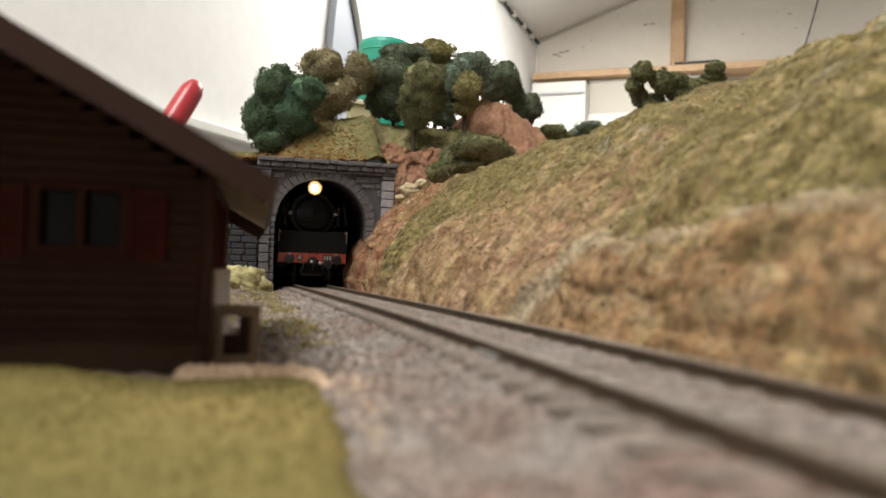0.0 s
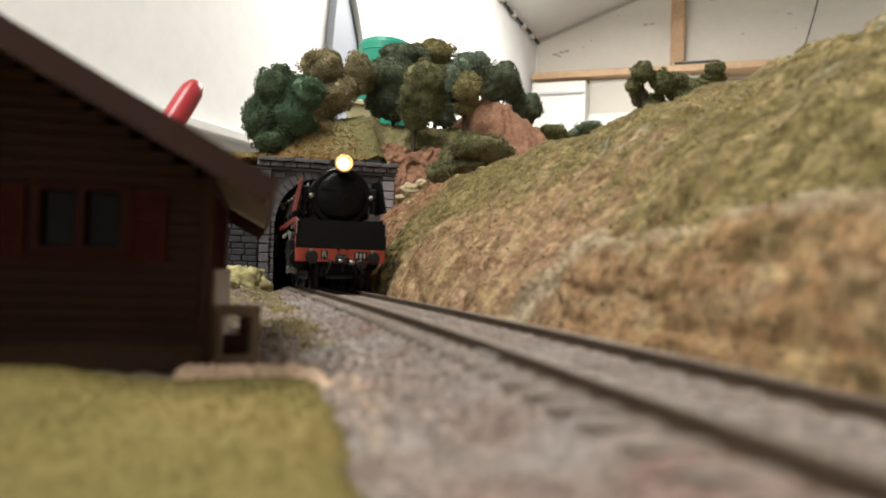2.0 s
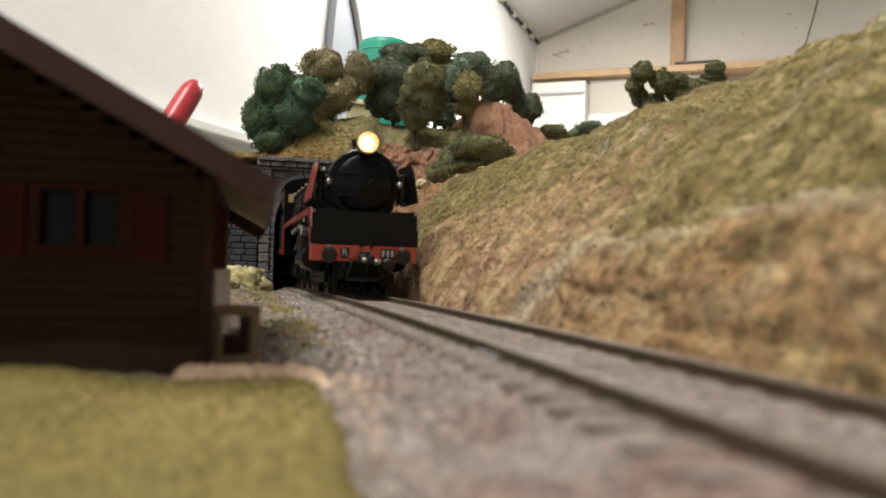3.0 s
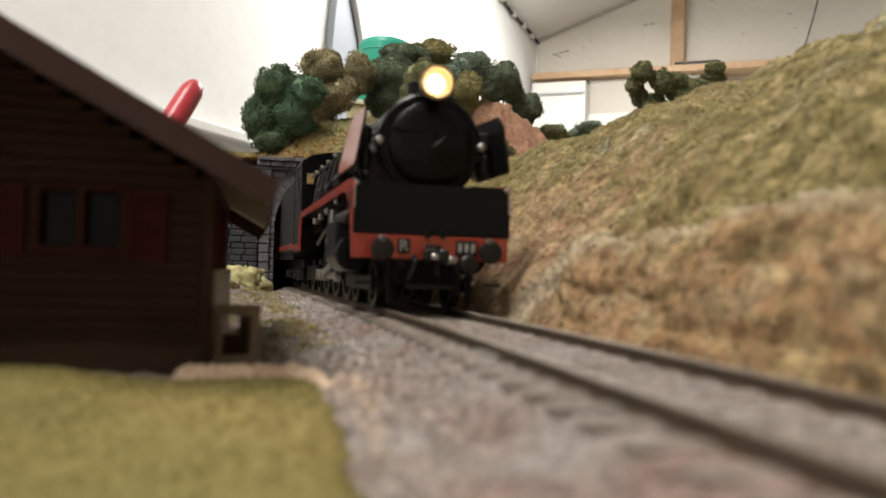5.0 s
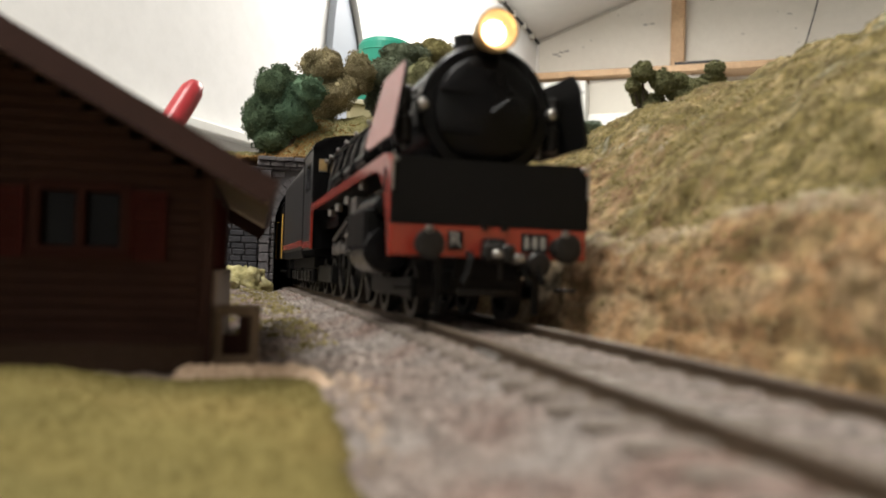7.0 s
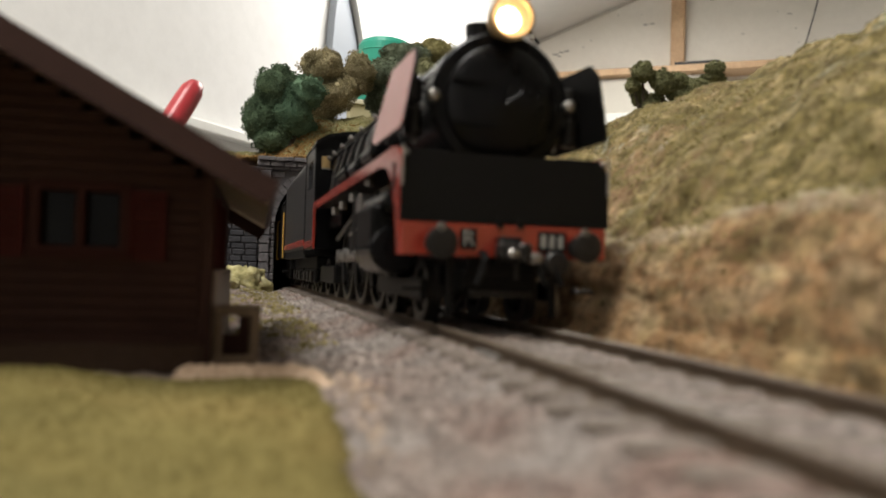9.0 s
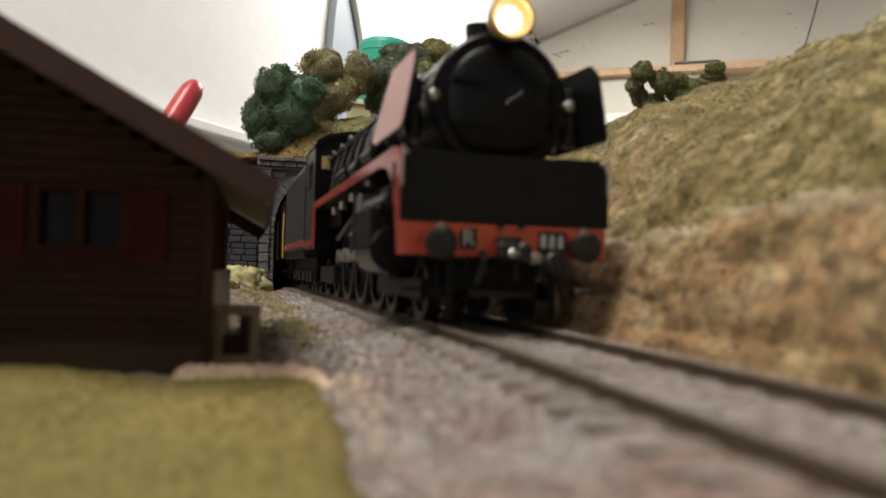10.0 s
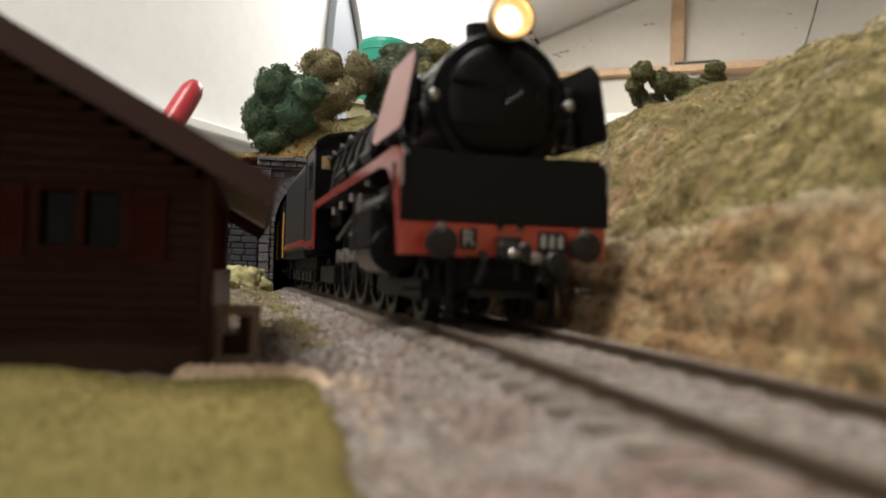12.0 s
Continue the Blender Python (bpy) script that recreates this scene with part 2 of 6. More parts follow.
M["rail"] = surface("rusty_rail_side", [(0.3, (0.058, 0.041, 0.026)), (0.7, (0.105, 0.075, 0.050))], two((0.088, 0.062, 0.041), 0.6), 120, 1400, 0.75, 0.2, 0.0001, metal=0.1, spec=0.25)
M["rail_head"] = surface("dull_rail_head", two((0.14, 0.112, 0.084)), two((0.18, 0.145, 0.11), 0.7), 90, 900, 0.6, 0.05, 0.0001, metal=0.3, spec=0.3)
M["sleeper"] = surface("weathered_sleeper", [(0.3, (0.11, 0.085, 0.065)), (0.7, (0.2, 0.165, 0.135))], two((0.17, 0.14, 0.115), 0.6), 120, 1400, 0.9, 0.4, 0.0002)
M["timber"] = surface("dark_brown_timber", [(0.3, (0.027, 0.0112, 0.0080)), (0.7, (0.042, 0.0175, 0.0122))], two((0.038, 0.016, 0.0115), 0.75), 90, 900, 0.8, 0.3, 0.0002, spec=0.2)
M["roof"] = surface("brown_roof_plastic", [(0.3, (0.036, 0.0165, 0.0125)), (0.7, (0.056, 0.0255, 0.020))], two((0.051, 0.0235, 0.0185), 0.7), 60, 900, 0.75, 0.2, 0.0002, spec=0.25)
# pale tan puts the light caught under the eaves into the soffit's colour
M["soffit"] = surface("soffit_boards_lit_tan", two((0.40, 0.31, 0.18)), two((0.46, 0.36, 0.21), 0.6), 90, 700, 0.8, 0.2)
M["shutter"] = surface("oxblood_shutter_paint", two((0.054, 0.0082, 0.006)), two((0.064, 0.0098, 0.0072), 0.7), 90, 900, 0.7, 0.1, spec=0.15)
M["frame_wood"] = surface("reddish_window_wood", two((0.036, 0.0095, 0.0068)), two((0.042, 0.0115, 0.008), 0.7), 90, 900, 0.7, 0.1, spec=0.15)
M["plinth"] = surface("rendered_plinth", two((0.24, 0.19, 0.145)), two((0.30, 0.24, 0.185), 0.6), 90, 700, 0.9, 0.5)
M["dark_plinth"] = surface("brown_stone_plinth", two((0.052, 0.030, 0.019)), two((0.068, 0.042, 0.027), 0.6), 90, 700, 0.9, 0.5, spec=0.2)
M["crate"] = surface("grey_brown_planks", two((0.155, 0.110, 0.072)), two((0.20, 0.145, 0.098), 0.6), 120, 900, 0.8, 0.3, spec=0.2)
M["red_plastic"] = surface("glossy_red_plastic", two((0.40, 0.028, 0.036), 0.95), two((0.43, 0.034, 0.042), 0.95), 60, 900, 0.36, 0.0)
M["green_plastic"] = surface("sea_green_plastic", two((0.02, 0.33, 0.22), 0.9), two((0.03, 0.36, 0.25), 0.9), 20, 300, 0.4, 0.05)
M["wall"] = surface("white_painted_wall", [(0.3, (0.76, 0.755, 0.74)), (0.7, (0.82, 0.815, 0.80))], [(0.25, (0.72, 0.71, 0.69)), (0.7, (0.83, 0.82, 0.80))], 1.6, 30, 0.75, 0.15, 0.001, amount=0.35)
M["wall_grey"] = surface("cream_grey_painted_wall", [(0.3, (0.72, 0.68, 0.60)), (0.7, (0.79, 0.75, 0.67))], [(0.25, (0.70, 0.66, 0.58)), (0.7, (0.80, 0.76, 0.68))], 1.6, 30, 0.8, 0.15, 0.001, amount=0.35)
M["ceiling"] = surface("grey_white_ceiling_board", [(0.3, (0.74, 0.72, 0.68)), (0.7, (0.80, 0.78, 0.74))], two((0.78, 0.76, 0.72), 0.93), 1.2, 20, 0.85, 0.1, 0.001)
M["chip"] = surface("bare_plaster_chip", two((0.42, 0.39, 0.35)), two((0.45, 0.42, 0.38)), 40, 200, 0.9, 0.2)
M["pine"] = surface("pine_timber", [(0.3, (0.50, 0.31, 0.17)), (0.7, (0.62, 0.42, 0.25))], two((0.6, 0.4, 0.23), 0.7), 8, 60, 0.6, 0.2, 0.0005)
M["white_board"] = surface("white_laminate", two((0.74, 0.74, 0.70), 0.95), two((0.78, 0.77, 0.73), 0.95), 3, 60, 0.5, 0.05)
M["grey_board"] = surface("grey_laminate", two((0.56, 0.53, 0.46), 0.95), two((0.60, 0.57, 0.50), 0.95), 3, 60, 0.6, 0.05)
M["blue_grey"] = surface("blue_grey_metal_panel", two((0.30, 0.33, 0.37), 0.92), two((0.33, 0.36, 0.4), 0.95), 3, 60, 0.45, 0.05)
M["lilac_grey"] = surface("lilac_grey_metal_flange", two((0.42, 0.41, 0.43), 0.95), two((0.46, 0.45, 0.47), 0.95), 3, 60, 0.5, 0.05)
M["silver"] = surface("pale_grey_metal_edge", two((0.55, 0.56, 0.57), 0.95), two((0.6, 0.6, 0.61), 0.95), 3, 60, 0.4, 0.05)
M["cable"] = surface("black_cable", two((0.03, 0.03, 0.03)), two((0.04, 0.04, 0.04)), 30, 300, 0.6, 0.0)
M["floor"] = surface("grey_concrete_floor", two((0.22, 0.21, 0.2)), two((0.26, 0.25, 0.24), 0.8), 2, 40, 0.9, 0.2)
M["board"] = surface("chipboard", two((0.4, 0.3, 0.2)), two((0.45, 0.35, 0.24), 0.7), 20, 300, 0.85, 0.2)
M["bark"] = surface("dark_twig", two((0.05, 0.04, 0.025)), two((0.07, 0.05, 0.03), 0.6), 100, 900, 0.9, 0.3)
M["glass"], _n, _l, _b = nodes_of("dark_window_glass")
_b.inputs["Base Color"].default_value = (0.004, 0.004, 0.004, 1)
_b.inputs["Roughness"].default_value = 0.12
_b.inputs["Specular IOR Level"].default_value = 0.1


def foliage(name, dark, light):
    return surface(name, [(0.3, dark), (0.7, light)], [(0.3, dark), (0.7, light)], 50, 900, 1.0, 0.6, 0.0005, island=0.35, spec=0.1)


F = {"dark": foliage("dark_green_flock", (0.056, 0.092, 0.054), (0.138, 0.190, 0.112)),
     "green": foliage("blue_green_flock", (0.130, 0.172, 0.126), (0.275, 0.335, 0.250)),
     "olive": foliage("olive_green_flock", (0.180, 0.162, 0.066), (0.370, 0.330, 0.155)),
     "brown": foliage("olive_brown_flock", (0.205, 0.178, 0.096), (0.470, 0.405, 0.245)),
     "green2": foliage("mid_green_flock", (0.060, 0.115, 0.072), (0.152, 0.230, 0.140)),
     "deep2": foliage("grey_olive_flock", (0.115, 0.120, 0.058), (0.265, 0.262, 0.138)),
     "deep": foliage("deep_blue_olive_flock", (0.082, 0.106, 0.072), (0.200, 0.228, 0.150))}


# ---- mesh helpers ----
def link(name, bm, material, parent=None, label="", smooth=False, at=None):
    me = bpy.data.meshes.new(name)
    bmesh.ops.recalc_face_normals(bm, faces=bm.faces[:])
    bm.to_mesh(me)
    bm.free()
    if smooth:
        me.polygons.foreach_set("use_smooth", [True] * len(me.polygons))
    for mt in (material if isinstance(material, (list, tuple)) else [material]):
        me.materials.append(mt)
    ob = new(name, me)
    if parent is not None:
        ob.parent = parent
    if at is not None:
        ob.matrix_basis = at
    if label:
        ob["label"] = label
    return ob


def part(name, bm, material, parent, label="", smooth=False, at=None):
    return link(name, bm, material, parent, label, smooth, at)


def box(bm, x0, x1, y0, y1, z0, z1, bevel=0.0, m=None, seg=1):
    vs = [bm.verts.new((x, y, z)) for x in (x0, x1) for y in (y0, y1) for z in (z0, z1)]
    fs = [bm.faces.new([vs[i] for i in f]) for f in ((0, 1, 3, 2), (4, 6, 7, 5), (0, 4, 5, 1), (2, 3, 7, 6), (0, 2, 6, 4), (1, 5, 7, 3))]
    out = vs
    if bevel:
        es = list({e for f in fs for e in f.edges})
        res = bmesh.ops.bevel(bm, geom=es, offset=bevel, segments=seg, affect="EDGES", profile=0.5)
        out = list({v for f in res["faces"] for v in f.verts} | {v for v in vs if v.is_valid})
    if m is not None:
        bmesh.ops.transform(bm, matrix=m, verts=out)
    return out


def boxed(*a, **k):
    bm = bmesh.new()
    box(bm, *a, **k)
    return bm


def lathe(bm, p0, axis, profile, seg=24, caps=True):
    """Turns (along, radius) pairs round an axis that starts at p0."""
    axis = Vector(axis).normalized()
    side = axis.orthogonal().normalized()
    up = axis.cross(side)
    rings = []
    for d, r in profile:
        rings.append([bm.verts.new(Vector(p0) + axis * d + (side * math.cos(2 * math.pi * i / seg) + up * math.sin(2 * math.pi * i / seg)) * max(r, 1e-6)) for i in range(seg)])
    for a, b in zip(rings, rings[1:]):
        for i in range(seg):
            bm.faces.new((a[i], a[(i + 1) % seg], b[(i + 1) % seg], b[i]))
    if caps:
        bm.faces.new(rings[0])
        bm.faces.new(rings[-1])
    return bm


def rod(bm, p0, p1, r, seg=8, r1=None):
    d = Vector(p1) - Vector(p0)
    lathe(bm, p0, d, [(0, r), (d.length, r if r1 is None else r1)], seg)
    return bm


def pipe(bm, points, r, seg=6):
    for a, b in zip(points, points[1:]):
        rod(bm, a, b, r, seg)
    return bm


def prism(bm, outline, axis, a, b):
    """Extrudes a flat outline of (u, v) between a and b along 'x', 'y' or 'z'."""
    def place(u, v, w):
        return {"x": (w, u, v), "y": (u, w, v), "z": (u, v, w)}[axis]
    lo = [bm.verts.new(place(u, v, a)) for u, v in outline]
    hi = [bm.verts.new(place(u, v, b)) for u, v in outline]
    k = len(outline)
    bm.faces.new(lo)
    bm.faces.new(hi)
    for i in range(k):
        bm.faces.new((lo[i], lo[(i + 1) % k], hi[(i + 1) % k], hi[i]))
    return bm


def sheet(name, xs, ys, height, material, parent=None):
    """A grid of ground; height gives a point for each (u, v)."""
    pts = [height(u, v) for v in ys for u in xs]
    k = len(xs)
    faces = [(j * k + i, j * k + i + 1, (j + 1) * k + i + 1, (j + 1) * k + i) for j in range(len(ys) - 1) for i in range(k - 1)]
    me = bpy.data.meshes.new(name)
    me.from_pydata(pts, [], faces)
    me.polygons.foreach_set("use_smooth", [True] * len(faces))
    me.materials.append(material)
    ob = new(name, me)
    if parent is not None:
        ob.parent = parent
    return ob


def crumbs(name, spots, material, parent=None, flat=0.7):
    """Small irregular stones or flock crumbs, joined: (place, size) each."""
    base = np.array([(1, 0, 0), (-1, 0, 0), (0, 1, 0), (0, -1, 0), (0, 0, 1), (0, 0, -1)], float)
    tri = ((0, 2, 4), (2, 1, 4), (1, 3, 4), (3, 0, 4), (2, 0, 5), (1, 2, 5), (3, 1, 5), (0, 3, 5))
    rng = np.random.RandomState(len(spots))
    pts, faces = [], []
    for k, (p, s) in enumerate(spots):
        q, _ = np.linalg.qr(rng.randn(3, 3))
        v = (base * (s * rng.uniform(0.6, 1.3, (6, 1)))) @ q
        v[:, 2] *= flat
        pts += [tuple(r) for r in v + np.array(p)]
        faces += [tuple(6 * k + i for i in f) for f in tri]
    me = bpy.data.meshes.new(name)
    me.from_pydata(pts, [], faces)
    me.materials.append(material)
    ob = new(name, me)
    if parent is not None:
        ob.parent = parent
    return ob


def thing(name, label, category, at=None, group="", kind=""):
    ob = new(name)
    ob.empty_display_size = 0.01
    if at is not None:
        ob.matrix_basis = at
    return tagged(ob, label, category, group, kind)


def rough(x, y, z, s, amp):
    return amp * noise.fractal((x * s, y * s, z * s), 0.8, 2.1, 4)


def smoothstep(a, b, x):
    t = min(1.0, max(0.0, (x - a) / (b - a)))
    return t * t * (3 - 2 * t)


# ---- the room ----
ROOM_L, ROOM_R = 5.6, 3.6                    # its length and width
RIDGE_Z = EAVES_Z + SLOPE * ROOM_R / 2


def slab(name, corners, thick, material, label, category):
    """A wall or ceiling: a face given by its corners, thickened outwards along 'thick'."""
    bm = bmesh.new()
    lo = [bm.verts.new(c) for c in corners]
    hi = [bm.verts.new(Vector(c) + Vector(thick)) for c in corners]
    k = len(corners)
    bm.faces.new(lo)
    bm.faces.new(hi)
    for i in range(k):
        bm.faces.new((lo[i], lo[(i + 1) % k], hi[(i + 1) % k], hi[i]))
    return tagged(link(name, bm, material), label, category, kind="structure")


slab("floor", [room(-0.1, -0.1, FLOOR_Z), room(ROOM_L + 0.1, -0.1, FLOOR_Z), room(ROOM_L + 0.1, ROOM_R + 0.1, FLOOR_Z), room(-0.1, ROOM_R + 0.1, FLOOR_Z)], (0, 0, -0.1), M["floor"], "grey concrete floor of the train room", "floor")
wall_long = slab("wall_long", [room(0, 0, FLOOR_Z), room(ROOM_L, 0, FLOOR_Z), room(ROOM_L, 0, EAVES_Z), room(0, 0, EAVES_Z)], -RDIR * 0.1, M["wall"], "white painted long wall with small paint chips", "wall")
slab("wall_far", [room(ROOM_L, 0, FLOOR_Z), room(ROOM_L, ROOM_R, FLOOR_Z), room(ROOM_L, ROOM_R, EAVES_Z), room(ROOM_L, ROOM_R / 2, RIDGE_Z), room(ROOM_L, 0, EAVES_Z)], -LDIR * 0.1, M["wall"], "white painted gable wall behind the camera", "wall")
slab("wall_side", [room(0, ROOM_R, FLOOR_Z), room(ROOM_L, ROOM_R, FLOOR_Z), room(ROOM_L, ROOM_R, EAVES_Z), room(0, ROOM_R, EAVES_Z)], RDIR * 0.1, M["wall"], "white painted side wall of the room", "wall")
wall_gable = slab("wall_gable", [room(0, 0, FLOOR_Z), room(0, ROOM_R, FLOOR_Z), room(0, ROOM_R, EAVES_Z), room(0, ROOM_R / 2, RIDGE_Z), room(0, 0, EAVES_Z)], LDIR * 0.1, M["wall_grey"], "cream grey painted gable wall, stained", "wall")
bm = bmesh.new()
for r0, r1, z0, z1 in ((0, ROOM_R / 2, EAVES_Z, RIDGE_Z), (ROOM_R / 2, ROOM_R, RIDGE_Z, EAVES_Z)):
    c = [room(0, r0, z0), room(ROOM_L, r0, z0), room(ROOM_L, r1, z1), room(0, r1, z1)]
    lo, hi = [bm.verts.new(p) for p in c], [bm.verts.new(p + Vector((0, 0, 0.08))) for p in c]
    bm.faces.new(lo), bm.faces.new(hi)
    for i in range(4):
        bm.faces.new((lo[i], lo[(i + 1) % 4], hi[(i + 1) % 4], hi[i]))
tagged(link("ceiling", bm, M["ceiling"]), "grey white boarded sloping ceiling", "ceiling", kind="structure")


def room_box(bm, l0, l1, r0, r1, z0, z1, bevel=0.0):
    m = Matrix.Translation(CORNER) @ Matrix((( -LDIR.x, RDIR.x, 0, 0), (-LDIR.y, RDIR.y, 0, 0), (0, 0, 1, 0), (0, 0, 0, 1)))
    return box(bm, l0, l1, r0, r1, z0, z1, bevel, m)


def room_boxed(*a, **k):
    bm = bmesh.new()
    room_box(bm, *a, **k)
    return bm


# trims along the edges of walls and ceiling
tagged(link("trim_ledge", room_boxed(0.02, ROOM_L, 0.0, 0.03, 0.262, 0.283, bevel=0.003), M["white_board"]), "white painted ledge along the long wall", "trim", kind="structure")
tagged(link("trim_corner", room_boxed(0.0, 0.016, 0.0, 0.016, FLOOR_Z, EAVES_Z, bevel=0.003), M["ceiling"]), "grey cover strip in the wall corner", "trim", kind="structure")
bm = bmesh.new()
pipe(bm, [room(l, 0.012, EAVES_Z - 0.012 + 0.006 * math.sin(l * 9)) for l in np.linspace(0.01, 2.2, 30)], 0.007)
cable_run = tagged(link("ceiling_cable", bm, M["cable"], smooth=True), "dark cable run along the wall and ceiling joint", "cable")
for l in (0.15, 0.32, 0.5, 0.72):
    part("cable_clip", room_boxed(l, l + 0.03, 0.0, 0.028, EAVES_Z - 0.03, EAVES_Z - 0.004, bevel=0.003), M["grey_board"], cable_run)
bm = bmesh.new()
pipe(bm, [room(0.012, r, EAVES_Z + SLOPE * r - 0.01) for r in np.linspace(0.01, 1.6, 8)], 0.006)
tagged(link("trim_gable", bm, M["grey_board"]), "grey sealing bead under the sloping ceiling", "trim", kind="structure")

# paint chips and stains on the walls
rng = random.Random(4)
for l, z, s in ((2.21, 0.47, 0.008), (2.06, 0.50, 0.01), (2.03, 0.475, 0.006), (2.22, 0.285, 0.006), (2.42, 0.33, 0.007), (1.9, 0.43, 0.004)):
    bm = bmesh.new()
    ring = [room(l + s * 0.7 * math.cos(a) * rng.uniform(0.5, 1.2), 0.0, z + s * math.sin(a) * rng.uniform(0.5, 1.2)) for a in np.linspace(0, 2 * math.pi, 9)[:-1]]
    bm.faces.new([bm.verts.new(p + RDIR * 0.002) for p in ring])
    part("paint_chip", bm, M["chip"], wall_long)
stain_rng = random.Random(17)
STAINS = [(0.10, 1.14, 0.016), (0.13, 1.15, 0.011), (0.16, 1.155, 0.012), (0.12, 1.13, 0.008), (0.24, 1.17, 0.006), (0.28, 1.20, 0.006), (0.55, 1.26, 0.012), (0.58, 1.262, 0.01), (0.86, 1.36, 0.012), (0.90, 1.365, 0.008), (1.10, 1.355, 0.006), (1.20, 1.26, 0.009), (1.0, 1.18, 0.006)]
STAINS += [(stain_rng.uniform(0.05, 1.3), stain_rng.uniform(1.05, 1.4), stain_rng.uniform(0.002, 0.005)) for _ in range(16)]
for r, z, s in STAINS:
    if z > EAVES_Z + SLOPE * r - 0.03:
        continue
    bm = bmesh.new()
    ring = [room(0.0, r + s * 1.5 * math.cos(a) * rng.uniform(0.5, 1.2), z + s * 0.5 * math.sin(a) * rng.uniform(0.5, 1.2)) for a in np.linspace(0, 2 * math.pi, 9)[:-1]]
    bm.faces.new([bm.verts.new(p - LDIR * 0.002) for p in ring])
    part("paint_chip", bm, M["chip"], wall_gable)

# shelf, post, cupboard and cable on the gable wall
shelf = tagged(link("wall_shelf", room_boxed(0.0, 0.16, 0.02, 1.35, 0.978, 1.010, bevel=0.003), M["pine"]), "pine plank shelf on the gable wall", "shelf")
post = tagged(link("wall_post", room_boxed(0.0, 0.045, 0.672, 0.738, 1.012, EAVES_Z + SLOPE * 0.68, bevel=0.004), M["pine"]), "upright pine batten standing on the shelf", "post")
for r0, r1, h, mat, nm in ((0.24, 0.30, 0.014, "pine", "wood_offcut"), (0.34, 0.47, 0.011, "pine", "wood_offcut"), (0.74, 0.80, 0.022, "pine", "wood_offcut"), (0.70, 0.90, 0.016, "cable", "dark_bar")):
    tagged(link(nm, room_boxed(0.05 if mat == "pine" else 0.1, 0.1 if mat == "pine" else 0.14, r0, r1, 1.012, 1.012 + h, bevel=0.002), M[mat]), "short offcut of wood lying on the shelf" if mat == "pine" else "dark metal bar lying on the shelf", "offcut")
cup = thing("wall_cupboard", "white laminate cupboard under the pine shelf", "cupboard", Matrix.Identity(4))
part("body", room_boxed(0.0, 0.2, 0.03, 0.2935, FLOOR_Z, 0.950, bevel=0.003), M["white_board"], cup)
part("top_edge", room_boxed(0.0, 0.22, 0.02, 0.29, 0.888, 0.898, bevel=0.002), M["silver"], cup)
gp = thing("grey_panel", "grey laminate panel standing against the gable wall", "panel", Matrix.Identity(4))
part("board", room_boxed(0.0, 0.1, 0.295, 0.9, FLOOR_Z, 0.975, bevel=0.003), M["grey_board"], gp)
part("lower_board", room_boxed(0.1, 0.125, 0.295, 0.9, FLOOR_Z, 0.80, bevel=0.003), M["white_board"], gp, "white lower board")
bm = bmesh.new()
pipe(bm, [room(0.03, 1.352 - 0.0 * k, 1.52) + RDIR * (-0.10 * (k / 9) ** 1.4) - Vector((0, 0, 0.0533 * k)) for k in range(10)], 0.0032)
tagged(link("hanging_cable", bm, M["cable"], smooth=True), "thin black cable hanging on the gable wall", "cable")

# the fluorescent batten that lights the room
lit_tube = glow("lit_tube", (1.0, 0.94, 0.84), 3.0)
for place, _p in LAMPS:
    batten = thing("batten_light", "white fluorescent batten light below the ceiling", "light", Matrix.Translation(place) @ Matrix.Rotation(-ROOM, 4, "Z"), "ceiling lights")
    part("housing", boxed(-0.04, 0.04, -0.62, 0.62, 0.0, 0.05, bevel=0.006), M["white_board"], batten)
    for x in (-0.025, 0.025):
        part("tube", rod(bmesh.new(), (x, -0.6, -0.018), (x, 0.6, -0.018), 0.013, 12), lit_tube, batten, "lit white tube", smooth=True)
    for y in (-0.5, 0.5):
        part("drop_rod", rod(bmesh.new(), (0, y, 0.05), (0, y, 0.12), 0.006, 8), M["silver"], batten)

# a tall bowed metal panel before the long wall
bm = bmesh.new()
panel = thing("bowed_panel", "blue grey metal panel with a bowed edge and pale rim", "panel", Matrix.Identity(4))


def bowed(a, b, off, thick):
    """An upright strip before the wall between two curved sides, each (place at the foot, lean)."""
    bm = bmesh.new()
    rows = []
    for z in np.linspace(FLOOR_Z, 1.05, 36):
        k = max(0.0, z - 0.50)
        sides = [l + lean * k ** 1.6 for l, lean in (a, b)]
        rows.append([bm.verts.new(room(l, o, z)) for l, o in ((sides[0], off), (sides[1], off), (sides[1], off + thick), (sides[0], off + thick))])
    for p, q in zip(rows, rows[1:]):
        for i in range(4):
            bm.faces.new((p[i], p[(i + 1) % 4], q[(i + 1) % 4], q[i]))
    bm.faces.new(rows[0]), bm.faces.new(rows[-1])
    return bm


part("sheet", bowed((2.250, -0.30), (2.084, 1.02), 0.004, 0.02), M["blue_grey"], panel)
part("seal", bowed((2.083, 1.02), (2.076, 1.02), 0.004, 0.022), M["cable"], panel)
part("rim", bowed((2.075, 0.90), (2.024, 0.66), 0.004, 0.035), M["white_board"], panel, "white rim")
part("flange", bowed((2.023, 0.66), (1.953, 0.52), 0.004, 0.02), M["lilac_grey"], panel)

